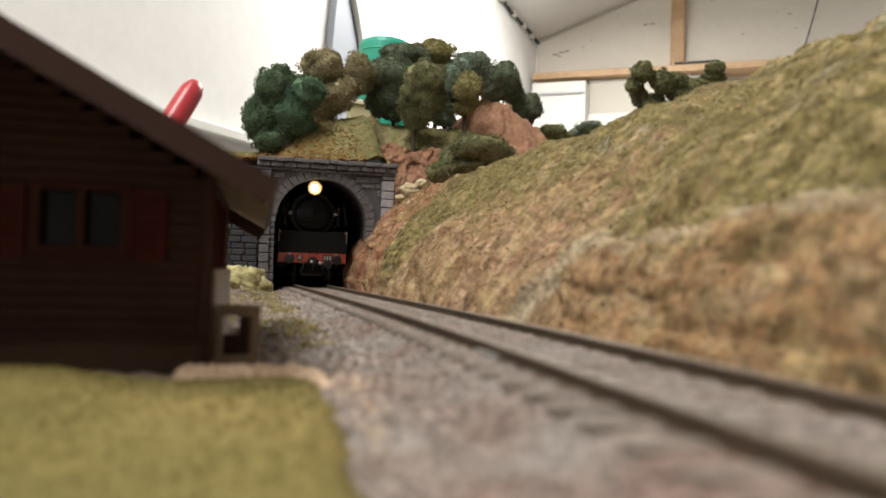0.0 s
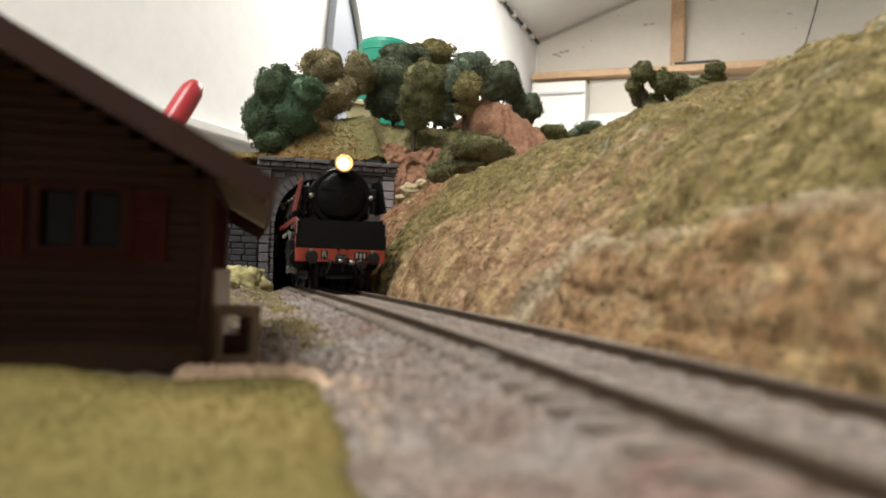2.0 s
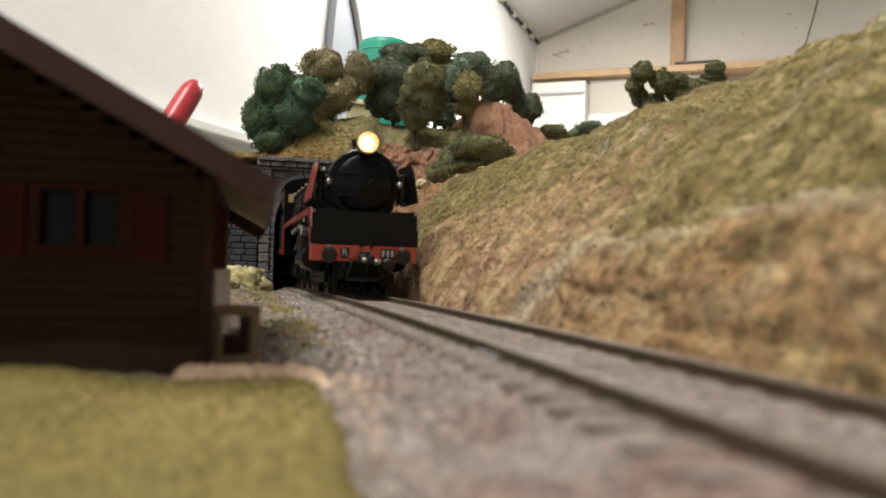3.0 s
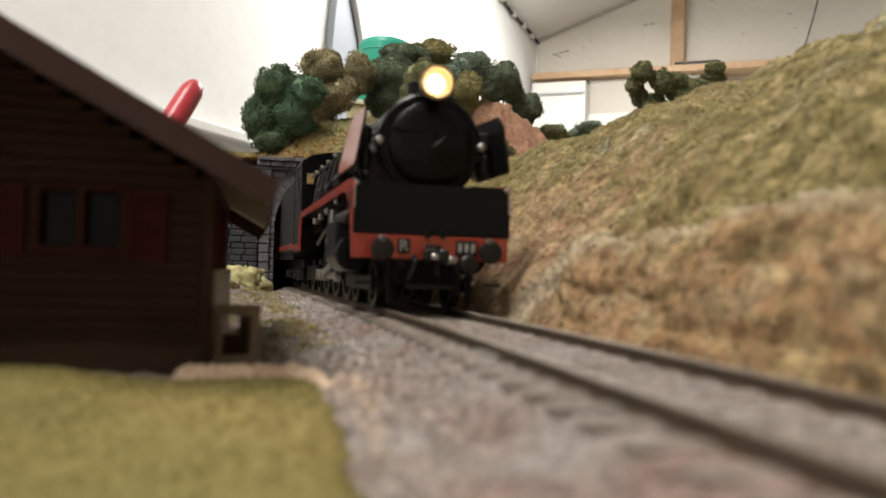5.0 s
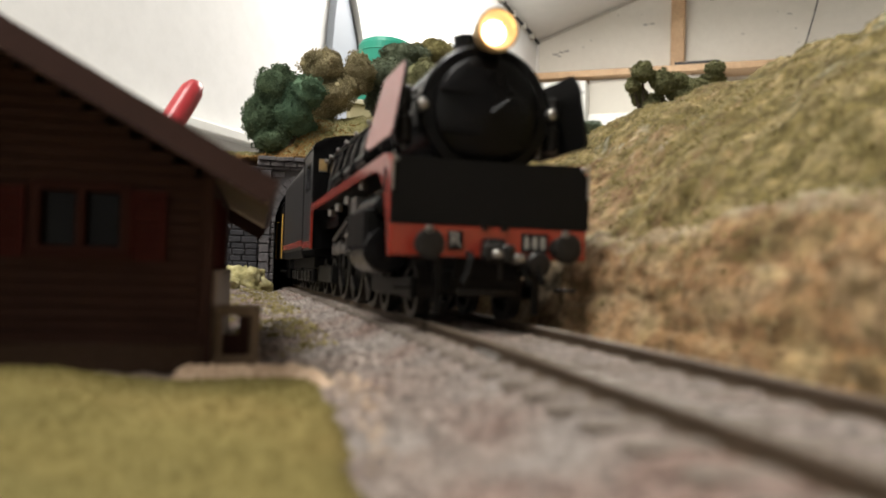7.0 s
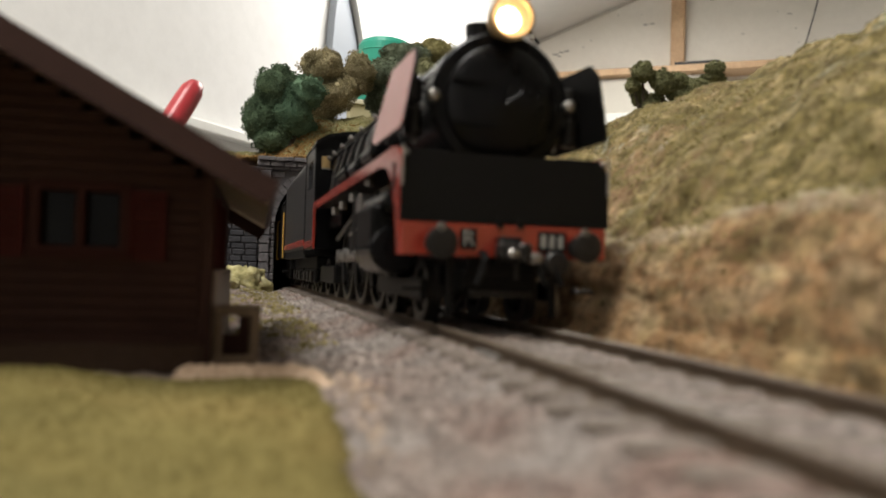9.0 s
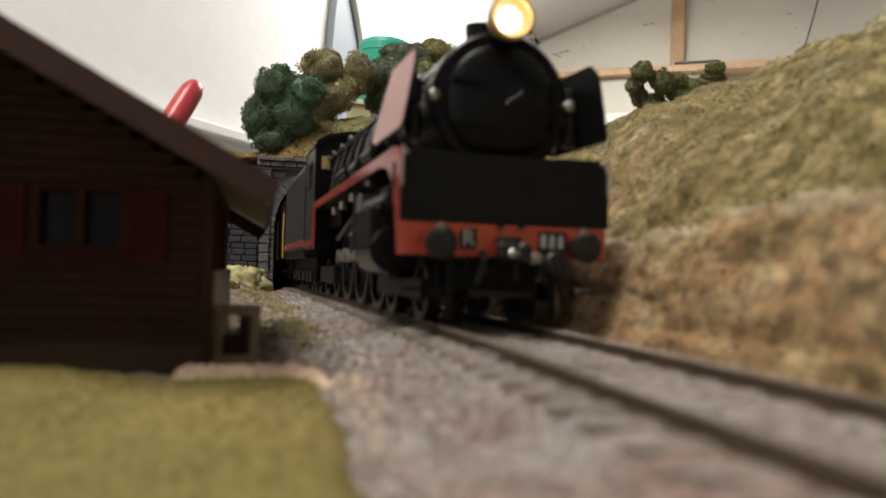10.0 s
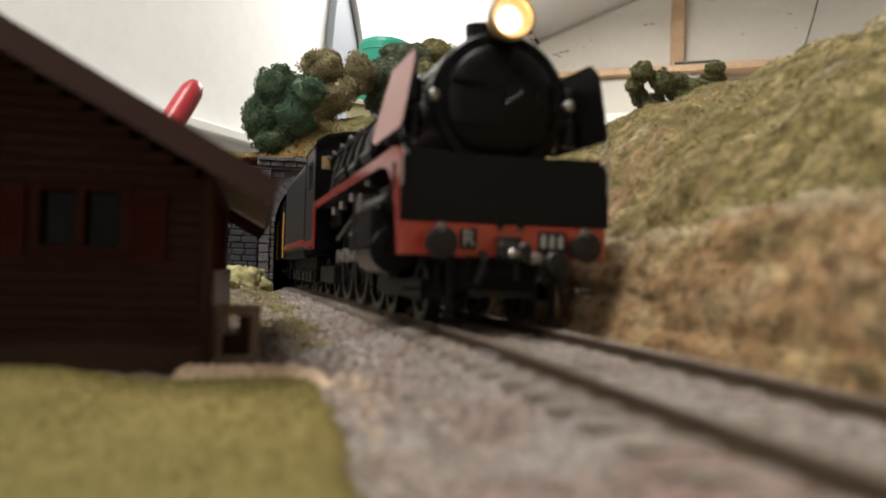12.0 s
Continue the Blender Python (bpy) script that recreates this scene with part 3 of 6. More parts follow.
# ---- the layout's board and ground ----
BX0, BX1, BY0, BY1 = -0.30, 0.62, -0.22, 0.98
base = thing("baseboard", "chipboard baseboard of the model railway on its frame", "baseboard", Matrix.Identity(4))
part("top_board", boxed(BX0, BX1, BY0, BY1, -0.03, -0.012, bevel=0.002), M["board"], base)
for x in (BX0 + 0.03, BX1 - 0.07):
    for y in (BY0 + 0.03, BY1 - 0.07):
        part("leg", boxed(x, x + 0.04, y, y + 0.04, FLOOR_Z, -0.03, bevel=0.002), M["pine"], base)


def bend(y):
    """How far the track swings aside near the camera."""
    return -0.16 * max(0.0, 0.22 - y) ** 2


def ground_height(x, y):
    d = abs(x - XC - bend(y))
    loose = 0.3 + 0.7 * smoothstep(0.0135, 0.020, d)                       # packed between the sleepers
    z = -0.0042 + loose * (rough(x, y, 0, 60, 0.0010) + rough(x, y, 3, 350, 0.0005))
    z += 0.0024 * (1 - smoothstep(0.011, 0.019, d))                       # ballast shoulder
    z += 0.006 * smoothstep(0.030, -0.005, x) * smoothstep(0.26, 0.38, y)  # rising to the portal's side
    z -= 0.0022 * (1 - smoothstep(0.0, 0.022, x)) * (1 - smoothstep(0.16, 0.26, y))
    z -= 0.0014 * (1 - smoothstep(0.008, 0.016, x)) * (1 - smoothstep(0.100, 0.108, y))   # sunk under the turf
    return z


def fine_axis(a, b, lo, hi, step, coarse):
    return np.concatenate([np.arange(a, lo, coarse), np.arange(lo, hi, step), np.arange(hi, b + 1e-9, coarse)])


xs = fine_axis(BX0, BX1, -0.03, 0.10, 0.0011, 0.01)
ys = fine_axis(BY0, BY1, 0.0, 0.42, 0.0014, 0.012)
ground = sheet("ground", xs, ys, lambda x, y: (x, y, ground_height(x, y)), M["gravel"])
tagged(ground, "grey brown gravel ground beside the model track", "ground", kind="structure")


# ---- the hillside cut along the track ----
def bulge(y):
    """One where the bank near the camera stands forward, nothing beyond its end."""
    return 1 - smoothstep(0.136, 0.160, y)


def hill_section(y):
    """Toe, bank top and crest of the cutting's slope, as (x, z)."""
    k = smoothstep(0.17, 0.40, y)
    g = bulge(y)
    cx = 0.13 + (0.088 - 0.13) * k + bend(y) * 0.3
    toe = (0.0600 + bend(y) * 0.5 + 0.001 * k + rough(y, 1, 0, 30, 0.0012), -0.004)
    bx = 0.0715 - 0.0045 * g + bend(y) * 0.35 * g - 0.002 * k + rough(y, 5, 0, 26, 0.0012)
    far_z = 0.0165 + 0.006 * k + rough(y, 9, 0, 22, 0.0028)
    lip_z = 0.0152 + 0.035 * max(0.0, 0.127 - y) + rough(y, 9, 0, 60, 0.0012)
    bank = (bx, far_z + (lip_z - far_z) * g)
    crest = (cx, 0.0096 + 0.415 * cx)
    return toe, bank, crest


def hill_point(u, y):
    toe, bank, crest = hill_section(y)
    g = bulge(y)
    if u < 1:
        x, z = toe[0] + (bank[0] - toe[0]) * u * (0.8 + 0.2 * u), toe[1] + (bank[1] - toe[1]) * (u ** (0.75 + 0.15 * g))
    elif u < 2:
        s = u - 1
        x = bank[0] + (crest[0] - bank[0]) * s
        z = bank[1] + (crest[1] - bank[1]) * (s + 0.05 * math.sin(math.pi * s)) - 0.0036 * g * math.sin(math.pi * min(1.0, s / 0.22)) ** 2
    else:
        s = u - 2
        x = crest[0] + 0.30 * s
        z = crest[1] + 0.004 * math.sin(min(s * 6, 1.57)) - 0.05 * s * s - 0.006 * s
    a = smoothstep(0.0, 0.25, u)
    calm = 1 - 0.6 * g * (1 - smoothstep(0.0, 0.2, abs(u - 1)))
    dz = rough(x, y, z, 38, 0.0030) * a * calm + rough(x, y, z, 160, 0.0013) * a + rough(x, y, z, 700, 0.0004) * a
    side = smoothstep(2.2, 1.2, u)
    dx = rough(y, z, x, 55, 0.0024) * a * side * calm + rough(y, z, 7, 240, 0.0009) * a * side
    if u < 1.2:                                           # gullies down the bank
        w = (1.2 - u) * (1 - 0.55 * g)
        dx += 0.0044 * a * noise.noise((y * 110, 3, z * 14)) * w + 0.0026 * a * noise.noise((y * 330, 8, z * 60)) * w
        dx += 0.0005 * g * a * noise.noise((y * 60, 5, z * 260)) * (1.2 - u)      # layered ledges in the near bank
    k = smoothstep(0.330, 0.380, y)                        # broken rock ribs towards the portal
    dx -= 0.0042 * k * a * side * abs(noise.noise((y * 60 + z * 55, 1.5, z * 18)))
    dx -= 0.0020 * k * a * side * abs(noise.noise((y * 190 + z * 160, 4.5, z * 60)))
    return (max(x + dx, 0.0608), y, z + dz * (0.5 if u < 1 else 1)) if u > 0.2 else (x + dx, y, z + dz * 0.5)


us = np.concatenate([np.linspace(0, 1, 30), np.linspace(1, 2, 76)[1:], np.linspace(2, 3.1, 26)[1:]])
ys = np.concatenate([np.arange(-0.2, 0.03, 0.006), np.arange(0.03, 0.43, 0.0011)])
hill = sheet("hillside", us, ys, hill_point, M["hill"])
band = hill.data.attributes.new("band", "FLOAT", "POINT")
band.data.foreach_set("value", [float(u) for _y in ys for u in us])
tagged(hill, "cutting slope of tan plaster and olive flock", "hill", kind="structure")

# ---- tunnel mound ----
PORTAL_Y = 0.400
PX = 0.0455                                   # middle of the tunnel


def mound_height(x, y):
    front = 0.0630 + 0.004 * smoothstep(0.03, 0.1, x)
    top = 0.0965 + 0.001 * smoothstep(0.07, 0.13, x)
    step = 0.026 * smoothstep(0.076, 0.088, x)
    z = front + (top - front) * smoothstep(0.404 + step, 0.462 + step * 0.5, y)
    z -= 0.026 * smoothstep(0.052, 0.012, x) * smoothstep(0.40, 0.46, y) * (1 - 0.15 * smoothstep(0.44, 0.5, y))
    z -= 0.06 * smoothstep(0.0, -0.12, x)
    z -= 0.012 * smoothstep(0.13, 0.2, x) + 0.02 * smoothstep(0.215, 0.33, x)
    z += rough(x, y, 1, 45, 0.0028) + rough(x, y, 5, 200, 0.0011) + rough(x, y, 5, 800, 0.0004)
    z -= 0.04 * smoothstep(0.62, 0.85, y)
    return z


def mound_cut(x, y):
    """The mound's front steps back behind the rock face beside the portal."""
    return 0.026 * smoothstep(0.076, 0.088, x) * (1 - smoothstep(0.41, 0.50, y))


xs = fine_axis(-0.25, 0.45, -0.01, 0.24, 0.0014, 0.01)
ys = fine_axis(0.4035, 0.95, 0.4035, 0.56, 0.0014, 0.01)
mound = sheet("tunnel_mound", xs, ys, lambda x, y: (x, y + mound_cut(x, y), mound_height(x, y + mound_cut(x, y))), M["mound"])
tagged(mound, "flocked hill of ochre and olive over the tunnel", "hill", kind="structure")

# red rock faces beside the portal and on the peak


def crag(name, x0, x1, y0, y1, base_z, top, lean, label, steps=70, seed=0.0, broken=0.006):
    """A rock face: a broken sheet that rises from its foot to an uneven top."""
    def at(u, v):
        x = x0 + (x1 - x0) * u
        y = y0 + (y1 - y0) * u
        h = base_z + (top(u) - base_z) * v
        crack = abs(noise.noise((x * 90 + seed, h * 60, 4))) * broken + rough(x, h, seed, 160, 0.0016) + rough(x, h, seed, 600, 0.0005)
        return (x + rough(h, x, seed, 120, 0.0012), y + lean * v - crack, h + rough(x, y, seed, 200, 0.0008))
    ob = sheet(name, np.linspace(0, 1, steps), np.linspace(0, 1, steps), at, M["rock"])
    return tagged(ob, label, "rock", kind="structure")


crag("rock_face_portal", 0.0805, 0.125, 0.3975, 0.404, 0.0, lambda u: 0.0770 + 0.002 * math.sin(u * 11), 0.034, "reddish plaster rock face beside the tunnel portal", steps=100, broken=0.0028)
crag("rock_ledge", 0.0890, 0.150, 0.3930, 0.430, 0.02, lambda u: 0.056 + 0.026 * u + 0.002 * math.sin(u * 17), 0.026, "broken reddish rock ledge above the cutting", seed=3.0, broken=0.003)
PEAK = ((0.125, 0.085), (0.137, 0.1015), (0.1475, 0.1155), (0.154, 0.1195), (0.164, 0.1212), (0.175, 0.1203), (0.187, 0.1085), (0.1995, 0.0985), (0.2096, 0.0925), (0.235, 0.083))


def peak_point(x, y):
    ridge = float(np.interp(x, [p[0] for p in PEAK], [p[1] for p in PEAK]))
    z = 0.07 + (ridge - 0.07) * (1 - smoothstep(0.0, 0.062, abs(y - 0.492) * (0.95 if y < 0.492 else 1.4)))
    g = rough(x, y, z, 60, 0.003) + abs(noise.noise((x * 170, y * 25 + z * 30, 2))) * 0.0032 + rough(x, y, z, 420, 0.0008)
    return (x + rough(z, y, x, 130, 0.0014), y - g * 0.7, z + g - 0.002)


tagged(sheet("rock_peak", np.linspace(0.125, 0.235, 90), np.linspace(0.434, 0.535, 90), peak_point, M["rock"]), "bare reddish rock peak on the mound", "rock", kind="structure")
# ---- tunnel portal of stone blocks ----
portal = thing("tunnel_portal", "grey painted stone tunnel portal with arched opening", "tunnel", Matrix.Identity(4), kind="structure")
AR, SPRING, TOP = 0.0225, 0.0305, 0.0560      # arch radius, springing height, underside of the cap
P0, P1 = PX - 0.0290, PX + 0.0350             # the wall's ends


def arch_outline(r, spring, foot):
    pts = [(PX - r * 1.0, foot)]
    pts += [(PX - r * math.cos(a), spring + r * 1.02 * math.sin(a)) for a in np.linspace(0, math.pi, 25)]
    pts += [(PX + r, foot)]
    return pts


bm = bmesh.new()
inner = arch_outline(AR, SPRING, -0.006)
outer = [(P0, -0.006)] + [(P0 + (P1 - P0) * i / 24, TOP + 0.001) for i in range(25)] + [(P1, -0.006)]
for y in (PORTAL_Y, PORTAL_Y + 0.006):
    vi = [bm.verts.new((x, y, z)) for x, z in inner]
    vo = [bm.verts.new((x, y, z)) for x, z in outer]
    for i in range(len(vi) - 1):
        bm.faces.new((vi[i], vi[i + 1], vo[i + 1], vo[i]))
    if y == PORTAL_Y:
        first = vi
    else:
        for i in range(len(vi) - 1):
            bm.faces.new((first[i], first[i + 1], vi[i + 1], vi[i]))
part("backing_wall", bm, M["mortar"], portal)
# lining of the tunnel, near black all through
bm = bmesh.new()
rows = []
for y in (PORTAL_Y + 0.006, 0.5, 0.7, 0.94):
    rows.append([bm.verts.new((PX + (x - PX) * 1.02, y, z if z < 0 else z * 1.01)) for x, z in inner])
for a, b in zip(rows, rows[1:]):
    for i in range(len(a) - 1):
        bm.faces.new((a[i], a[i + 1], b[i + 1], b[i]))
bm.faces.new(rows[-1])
part("lining", bm, M["lining_black"], portal, "near-black tunnel lining")


def block(x0, x1, z0, z1, proud, mat, rng, name="stone", y=PORTAL_Y):
    g = 0.00022
    bm = boxed(x0 + g, x1 - g, y - proud - rng.uniform(0, 0.00035), y + 0.0004, z0 + g, z1 - g, bevel=0.0003)
    c = Vector(((x0 + x1) / 2, y, (z0 + z1) / 2))
    tilt = Matrix.Translation(c) @ Matrix.Rotation(rng.gauss(0, 0.03), 4, "Y") @ Matrix.Rotation(rng.gauss(0, 0.03), 4, "Z") @ Matrix.Translation(-c)
    bmesh.ops.transform(bm, matrix=tilt, verts=bm.verts[:])
    return part(name, bm, mat, portal)


rng = random.Random(11)
# ring of voussoirs
for i in range(21):
    a0, a1 = math.pi * i / 21 + 0.012, math.pi * (i + 1) / 21 - 0.012
    bm = bmesh.new()
    r0, r1 = AR, AR + 0.0046 + rng.uniform(-0.0003, 0.0003)
    quad = [(PX - r * math.cos(a), SPRING + r * 1.02 * math.sin(a)) for r, a in ((r0, a0), (r1, a0), (r1, a1), (r0, a1))]
    prism(bm, quad, "y", PORTAL_Y - 0.0011 - rng.uniform(0, 0.0003), PORTAL_Y + 0.0004)
    part("voussoir", bm, M["masonry"], portal)
for side in (-1, 1):
    z = -0.004
    while z < SPRING - 0.001:
        h = min(0.0032 + rng.uniform(-0.0004, 0.0004), SPRING - z)
        w = rng.uniform(0.0035, 0.0052)
        x0, x1 = (PX - AR - w, PX - AR) if side < 0 else (PX + AR, PX + AR + w)
        block(x0, x1, z, z + h, 0.0010, M["masonry"], rng, "jamb_stone")
        z += h
# courses of the face
z = -0.004
while z < TOP - 0.0008:
    h = min(rng.uniform(0.0028, 0.0040), TOP - z)
    x = P0 + 0.004
    while x < P1 - 0.005:
        w = rng.uniform(0.004, 0.0075)
        x1 = min(x + w, P1 - 0.005)
        cx, cz = (x + x1) / 2, z + h / 2
        keep = abs(cx - PX) > AR + 0.0065 if cz < SPRING else math.hypot(max(abs(cx - PX) - 0.0015, 0), cz - SPRING - 0.0005) > AR + 0.0063
        if keep and x1 - x > 0.0015:
            block(x, x1, z, z + h, 0.0005, M["masonry"], rng)
        x = x1
    z += h
# pilasters
for x0, x1, mat in ((P0 - 0.001, P0 + 0.0042, "masonry"), (P1 - 0.0052, P1 + 0.0015, "masonry_light")):
    z = -0.004
    while z < TOP - 0.001:
        h = min(rng.uniform(0.0040, 0.0055), TOP - z)
        block(x0, x1, z, z + h, 0.0024, M["masonry_light"] if mat == "masonry_light" and z > 0.005 and z < 0.05 else M["masonry"], rng, "pilaster_stone")
        z += h
# string course and coping
for z0, z1, out, n in ((TOP, TOP + 0.0016, 0.0022, 9), (TOP + 0.0016, TOP + 0.0042, 0.0034, 11), (TOP + 0.0042, TOP + 0.0066, 0.0046, 8)):
    xs = np.linspace(P0 - 0.003, P1 + 0.003, n + 1)
    for a, b in zip(xs, xs[1:]):
        block(a, b, z0, z1, out, M["masonry"], rng, "coping_stone")
part("coping_core", boxed(P0 - 0.002, P1 + 0.002, PORTAL_Y, PORTAL_Y + 0.006, TOP, TOP + 0.0066), M["masonry"], portal)

# dark retaining wall that continues from the portal
ret = thing("retaining_wall", "dark stone retaining wall next to the portal", "wall", Matrix.Identity(4), kind="structure")
part("backing_wall", boxed(-0.16, P0 - 0.0012, PORTAL_Y + 0.002, PORTAL_Y + 0.008, -0.008, 0.0575), M["mortar"], ret)
rng = random.Random(5)
z, k = -0.002, 0
dark_stone = surface("dark_blue_grey_stone", two((0.045, 0.046, 0.053), 0.6), two((0.058, 0.058, 0.066), 0.5), 90, 700, 0.9, 0.6, 0.0004)
while z < 0.0555:
    h = rng.uniform(0.0026, 0.0036)
    x = P0 - 0.0014
    while x > -0.055:
        w = rng.uniform(0.004, 0.008)
        if k < 260:
            bm = boxed(x - w + 0.0002, x - 0.0002, PORTAL_Y + 0.0008 - rng.uniform(0, 0.0005), PORTAL_Y + 0.0024, z + 0.0002, z + h - 0.0002, bevel=0.00035)
            part("stone", bm, dark_stone, ret)
        k += 1
        x -= w
    z += h

# ---- track ----
track = thing("railway_track", "model railway track with rusty rails on wooden sleepers", "track", Matrix.Identity(4))
YS = np.concatenate([np.arange(-0.16, 0.23, 0.005), np.arange(0.23, 0.93, 0.05)])
SECTION = [(-0.0012, -0.0024), (0.0012, -0.0024), (0.0012, -0.0020), (0.0004, -0.0016), (0.0004, -0.0007), (0.0006, -0.0005), (0.0006, -0.00008), (0.00045, 0.0), (-0.00045, 0.0), (-0.0006, -0.00008), (-0.0006, -0.0005), (-0.0004, -0.0007), (-0.0004, -0.0016), (-0.0012, -0.0020)]


def rail(side, name, section, mat, y0=-1.0, y1=2.0):
    bm = bmesh.new()
    rows = []
    for y in YS:
        if y0 <= y <= y1:
            rows.append([bm.verts.new((XT + bend(y) + side * GAUGE + u, y, v)) for u, v in section])
    for a, b in zip(rows, rows[1:]):
        for i in range(len(section)):
            bm.faces.new((a[i], a[(i + 1) % len(section)], b[(i + 1) % len(section)], b[i]))
    bm.faces.new(rows[0]), bm.faces.new(rows[-1])
    return bm


for side in (-1, 1):
    r = part("rail", rail(side, "rail", SECTION, M["rail"]), M["rail"], track)
    part("rail_head", rail(side, "rail_head", [(-0.00042, 0.00002), (0.00042, 0.00002), (0.00042, 0.00006), (-0.00042, 0.00006)], M["rail_head"]), M["rail_head"], r, "worn bright running surface")
jy = 0.0925
for side in (-1,):
    part("rail_joiner", boxed(XT + bend(jy) + side * GAUGE - 0.0014, XT + bend(jy) + side * GAUGE + 0.0014, jy - 0.004, jy + 0.004, -0.0025, -0.0010, bevel=0.0002), M["steel"], track, "bright metal rail joiner")
sleeper_mesh = None
rng = random.Random(3)
y = -0.10
while y < 0.62:
    m = pose(XC + bend(y) + rng.uniform(-0.0003, 0.0003), y, -0.00245, 0, 0, rng.uniform(-1, 1) - math.degrees(0.32 * max(0, 0.22 - y)))
    if sleeper_mesh is None:
        ob = part("sleeper", boxed(-0.0138, 0.0138, -0.0014, 0.0014, -0.0008, 0.0010, bevel=0.0002), M["sleeper"], track, at=m)
        sleeper_mesh = ob.data
    else:
        ob = new("sleeper", sleeper_mesh)
        ob.parent, ob.matrix_basis = track, m
    y += 0.0068
# ---- the train: steam locomotive, tender and a van, all on the straight track ----
U = 0.001


def mm(*a):
    return [v * U for v in a]


def bx(x0, x1, y0, y1, z0, z1, bevel=0.2):
    return boxed(x0 * U, x1 * U, y0 * U, y1 * U, z0 * U, z1 * U, bevel=bevel * U)


def rd(p0, p1, r, seg=10):
    return rod(bmesh.new(), mm(*p0), mm(*p1), r * U, seg)


def turned(p0, axis, prof, seg=28, caps=True):
    return lathe(bmesh.new(), mm(*p0), axis, [(d * U, r * U) for d, r in prof], seg, caps)


STATIONS = [(0.0, 0.4075), (0.5, 0.3850), (1.0, 0.3585), (1.5, 0.3320), (2.0, 0.3045), (2.5, 0.2775), (3.0, 0.2515), (3.5, 0.2275), (4.0, 0.2045), (4.5, 0.1835),
            (5.0, 0.1650), (5.5, 0.1487), (6.0, 0.1393), (6.5, 0.1320), (7.0, 0.1253), (7.5, 0.1207), (8.0, 0.1183), (8.4, 0.1179), (12.0, 0.1179)]

wheelsets = []                                # (object, radius in metres, rest pose)
main_rods = []                                # (object, side)
crossheads = []                               # (object, side)
rods = []                                     # (object, crank radius, rest place)


def spoked(radius, spokes, width=2.3, hub=2.2):
    """A wheel about the x axis: tyre, spokes and hub; returned as two meshes."""
    tyre = bmesh.new()
    seg = 36
    prof = [(-width / 2, radius - 1.3), (-width / 2, radius), (width / 2 - 0.5, radius), (width / 2 - 0.4, radius + 0.6), (width / 2, radius + 0.6), (width / 2, radius - 1.3)]
    rings = [[tyre.verts.new(mm(d, r * math.cos(2 * math.pi * i / seg), r * math.sin(2 * math.pi * i / seg))) for i in range(seg)] for d, r in prof]
    for a, b in zip(rings, rings[1:] + rings[:1]):
        for i in range(seg):
            tyre.faces.new((a[i], a[(i + 1) % seg], b[(i + 1) % seg], b[i]))
    core = bmesh.new()
    lathe(core, mm(-width / 2 - 0.2, 0, 0), (1, 0, 0), [(0, hub * U), (width * U, hub * U)], 16)
    for i in range(spokes):
        a = 2 * math.pi * i / spokes
        box(core, -0.45 * U, 0.45 * U, -0.4 * U, 0.4 * U, hub * 0.8 * U, (radius - 1.1) * U, 0, Matrix.Rotation(a, 4, "X"))
    return tyre, core


def wheelset(parent, y, radius, spokes, crank=0.0, phase=0.0):
    """An axle with its two wheels; the axle turns and carries them."""
    axle = part("wheelset", rd((-8.2, 0, 0), (8.2, 0, 0), 1.0, 10), M["dull_steel"], parent)
    axle.matrix_basis = pose(0, y * U, radius * U)
    for s in (-1, 1):
        tyre, core = spoked(radius, spokes)
        if crank:
            lathe(core, mm(-3.2, crank * math.cos(phase), crank * math.sin(phase)), (1, 0, 0), [(0, 0.9 * U), (2.6 * U, 0.9 * U)], 12)
            box(core, -1.5 * U, 0.9 * U, -3.6 * U, 3.6 * U, (-radius + 1.4) * U, (-radius + 4.6) * U, 0.2 * U, Matrix.Rotation(phase - math.pi / 2, 4, "X"))
        flip = Matrix.Translation((s * 8.6 * U, 0, 0)) @ Matrix.Diagonal((1, 1, 1, 1)) @ (Matrix.Rotation(math.pi, 4, "Z") @ Matrix.Rotation(math.pi, 4, "X") if s > 0 else Matrix.Identity(4))
        w = part("wheel", core, M["matt_black"], axle, at=flip)
        w2 = part("tyre", tyre, M["dull_steel"], axle, "steel tyre", at=flip)
    wheelsets.append((axle, radius * U, (0, y * U, radius * U)))
    return axle


loco = thing("steam_locomotive", "black model steam locomotive with red buffer beam, lit headlamp", "locomotive", pose(XC, STATIONS[0][1], 0))

# buffer beam and front
beam = part("buffer_beam", bx(-17, 17, 0, 1.6, 11.0, 16.2, 0.25), M["red"], loco, "red painted buffer beam")
for x in np.linspace(-15.5, 15.5, 12):
    for z in (11.7, 15.5):
        if abs(abs(x) - 10) > 2.0:
            part("rivet", turned((x, 0.05, z), (0, -1, 0), [(0, 0.28), (0.12, 0.26), (0.2, 0.12)], 8), M["red"], beam)
for s in (-1, 1):
    b = part("buffer", turned((11.9 if s > 0 else -11.5, 0, 12.9), (0, -1, 0), [(0, 1.7), (0.5, 1.7), (0.5, 1.15), (2.6, 1.15), (2.6, 0.8), (3.7, 0.8), (3.8, 2.3), (4.1, 2.5), (4.35, 2.35), (4.5, 1.3)], 24), M["dull_steel"], loco, "worn steel buffer", smooth=False)
plate_l = part("class_plate", bx(-7.6, -5.0, -0.35, 0, 12.2, 15.3, 0.1), M["matt_black"], beam, "black plate with a white letter")
curve = bpy.data.curves.new("letter", "FONT")
curve.body, curve.size, curve.extrude, curve.align_x, curve.align_y = "R", 0.0034, 0.00008, "CENTER", "CENTER"
tmp = new("letter_form", curve)
letter_mesh = bpy.data.meshes.new_from_object(tmp.evaluated_get(bpy.context.evaluated_depsgraph_get()))
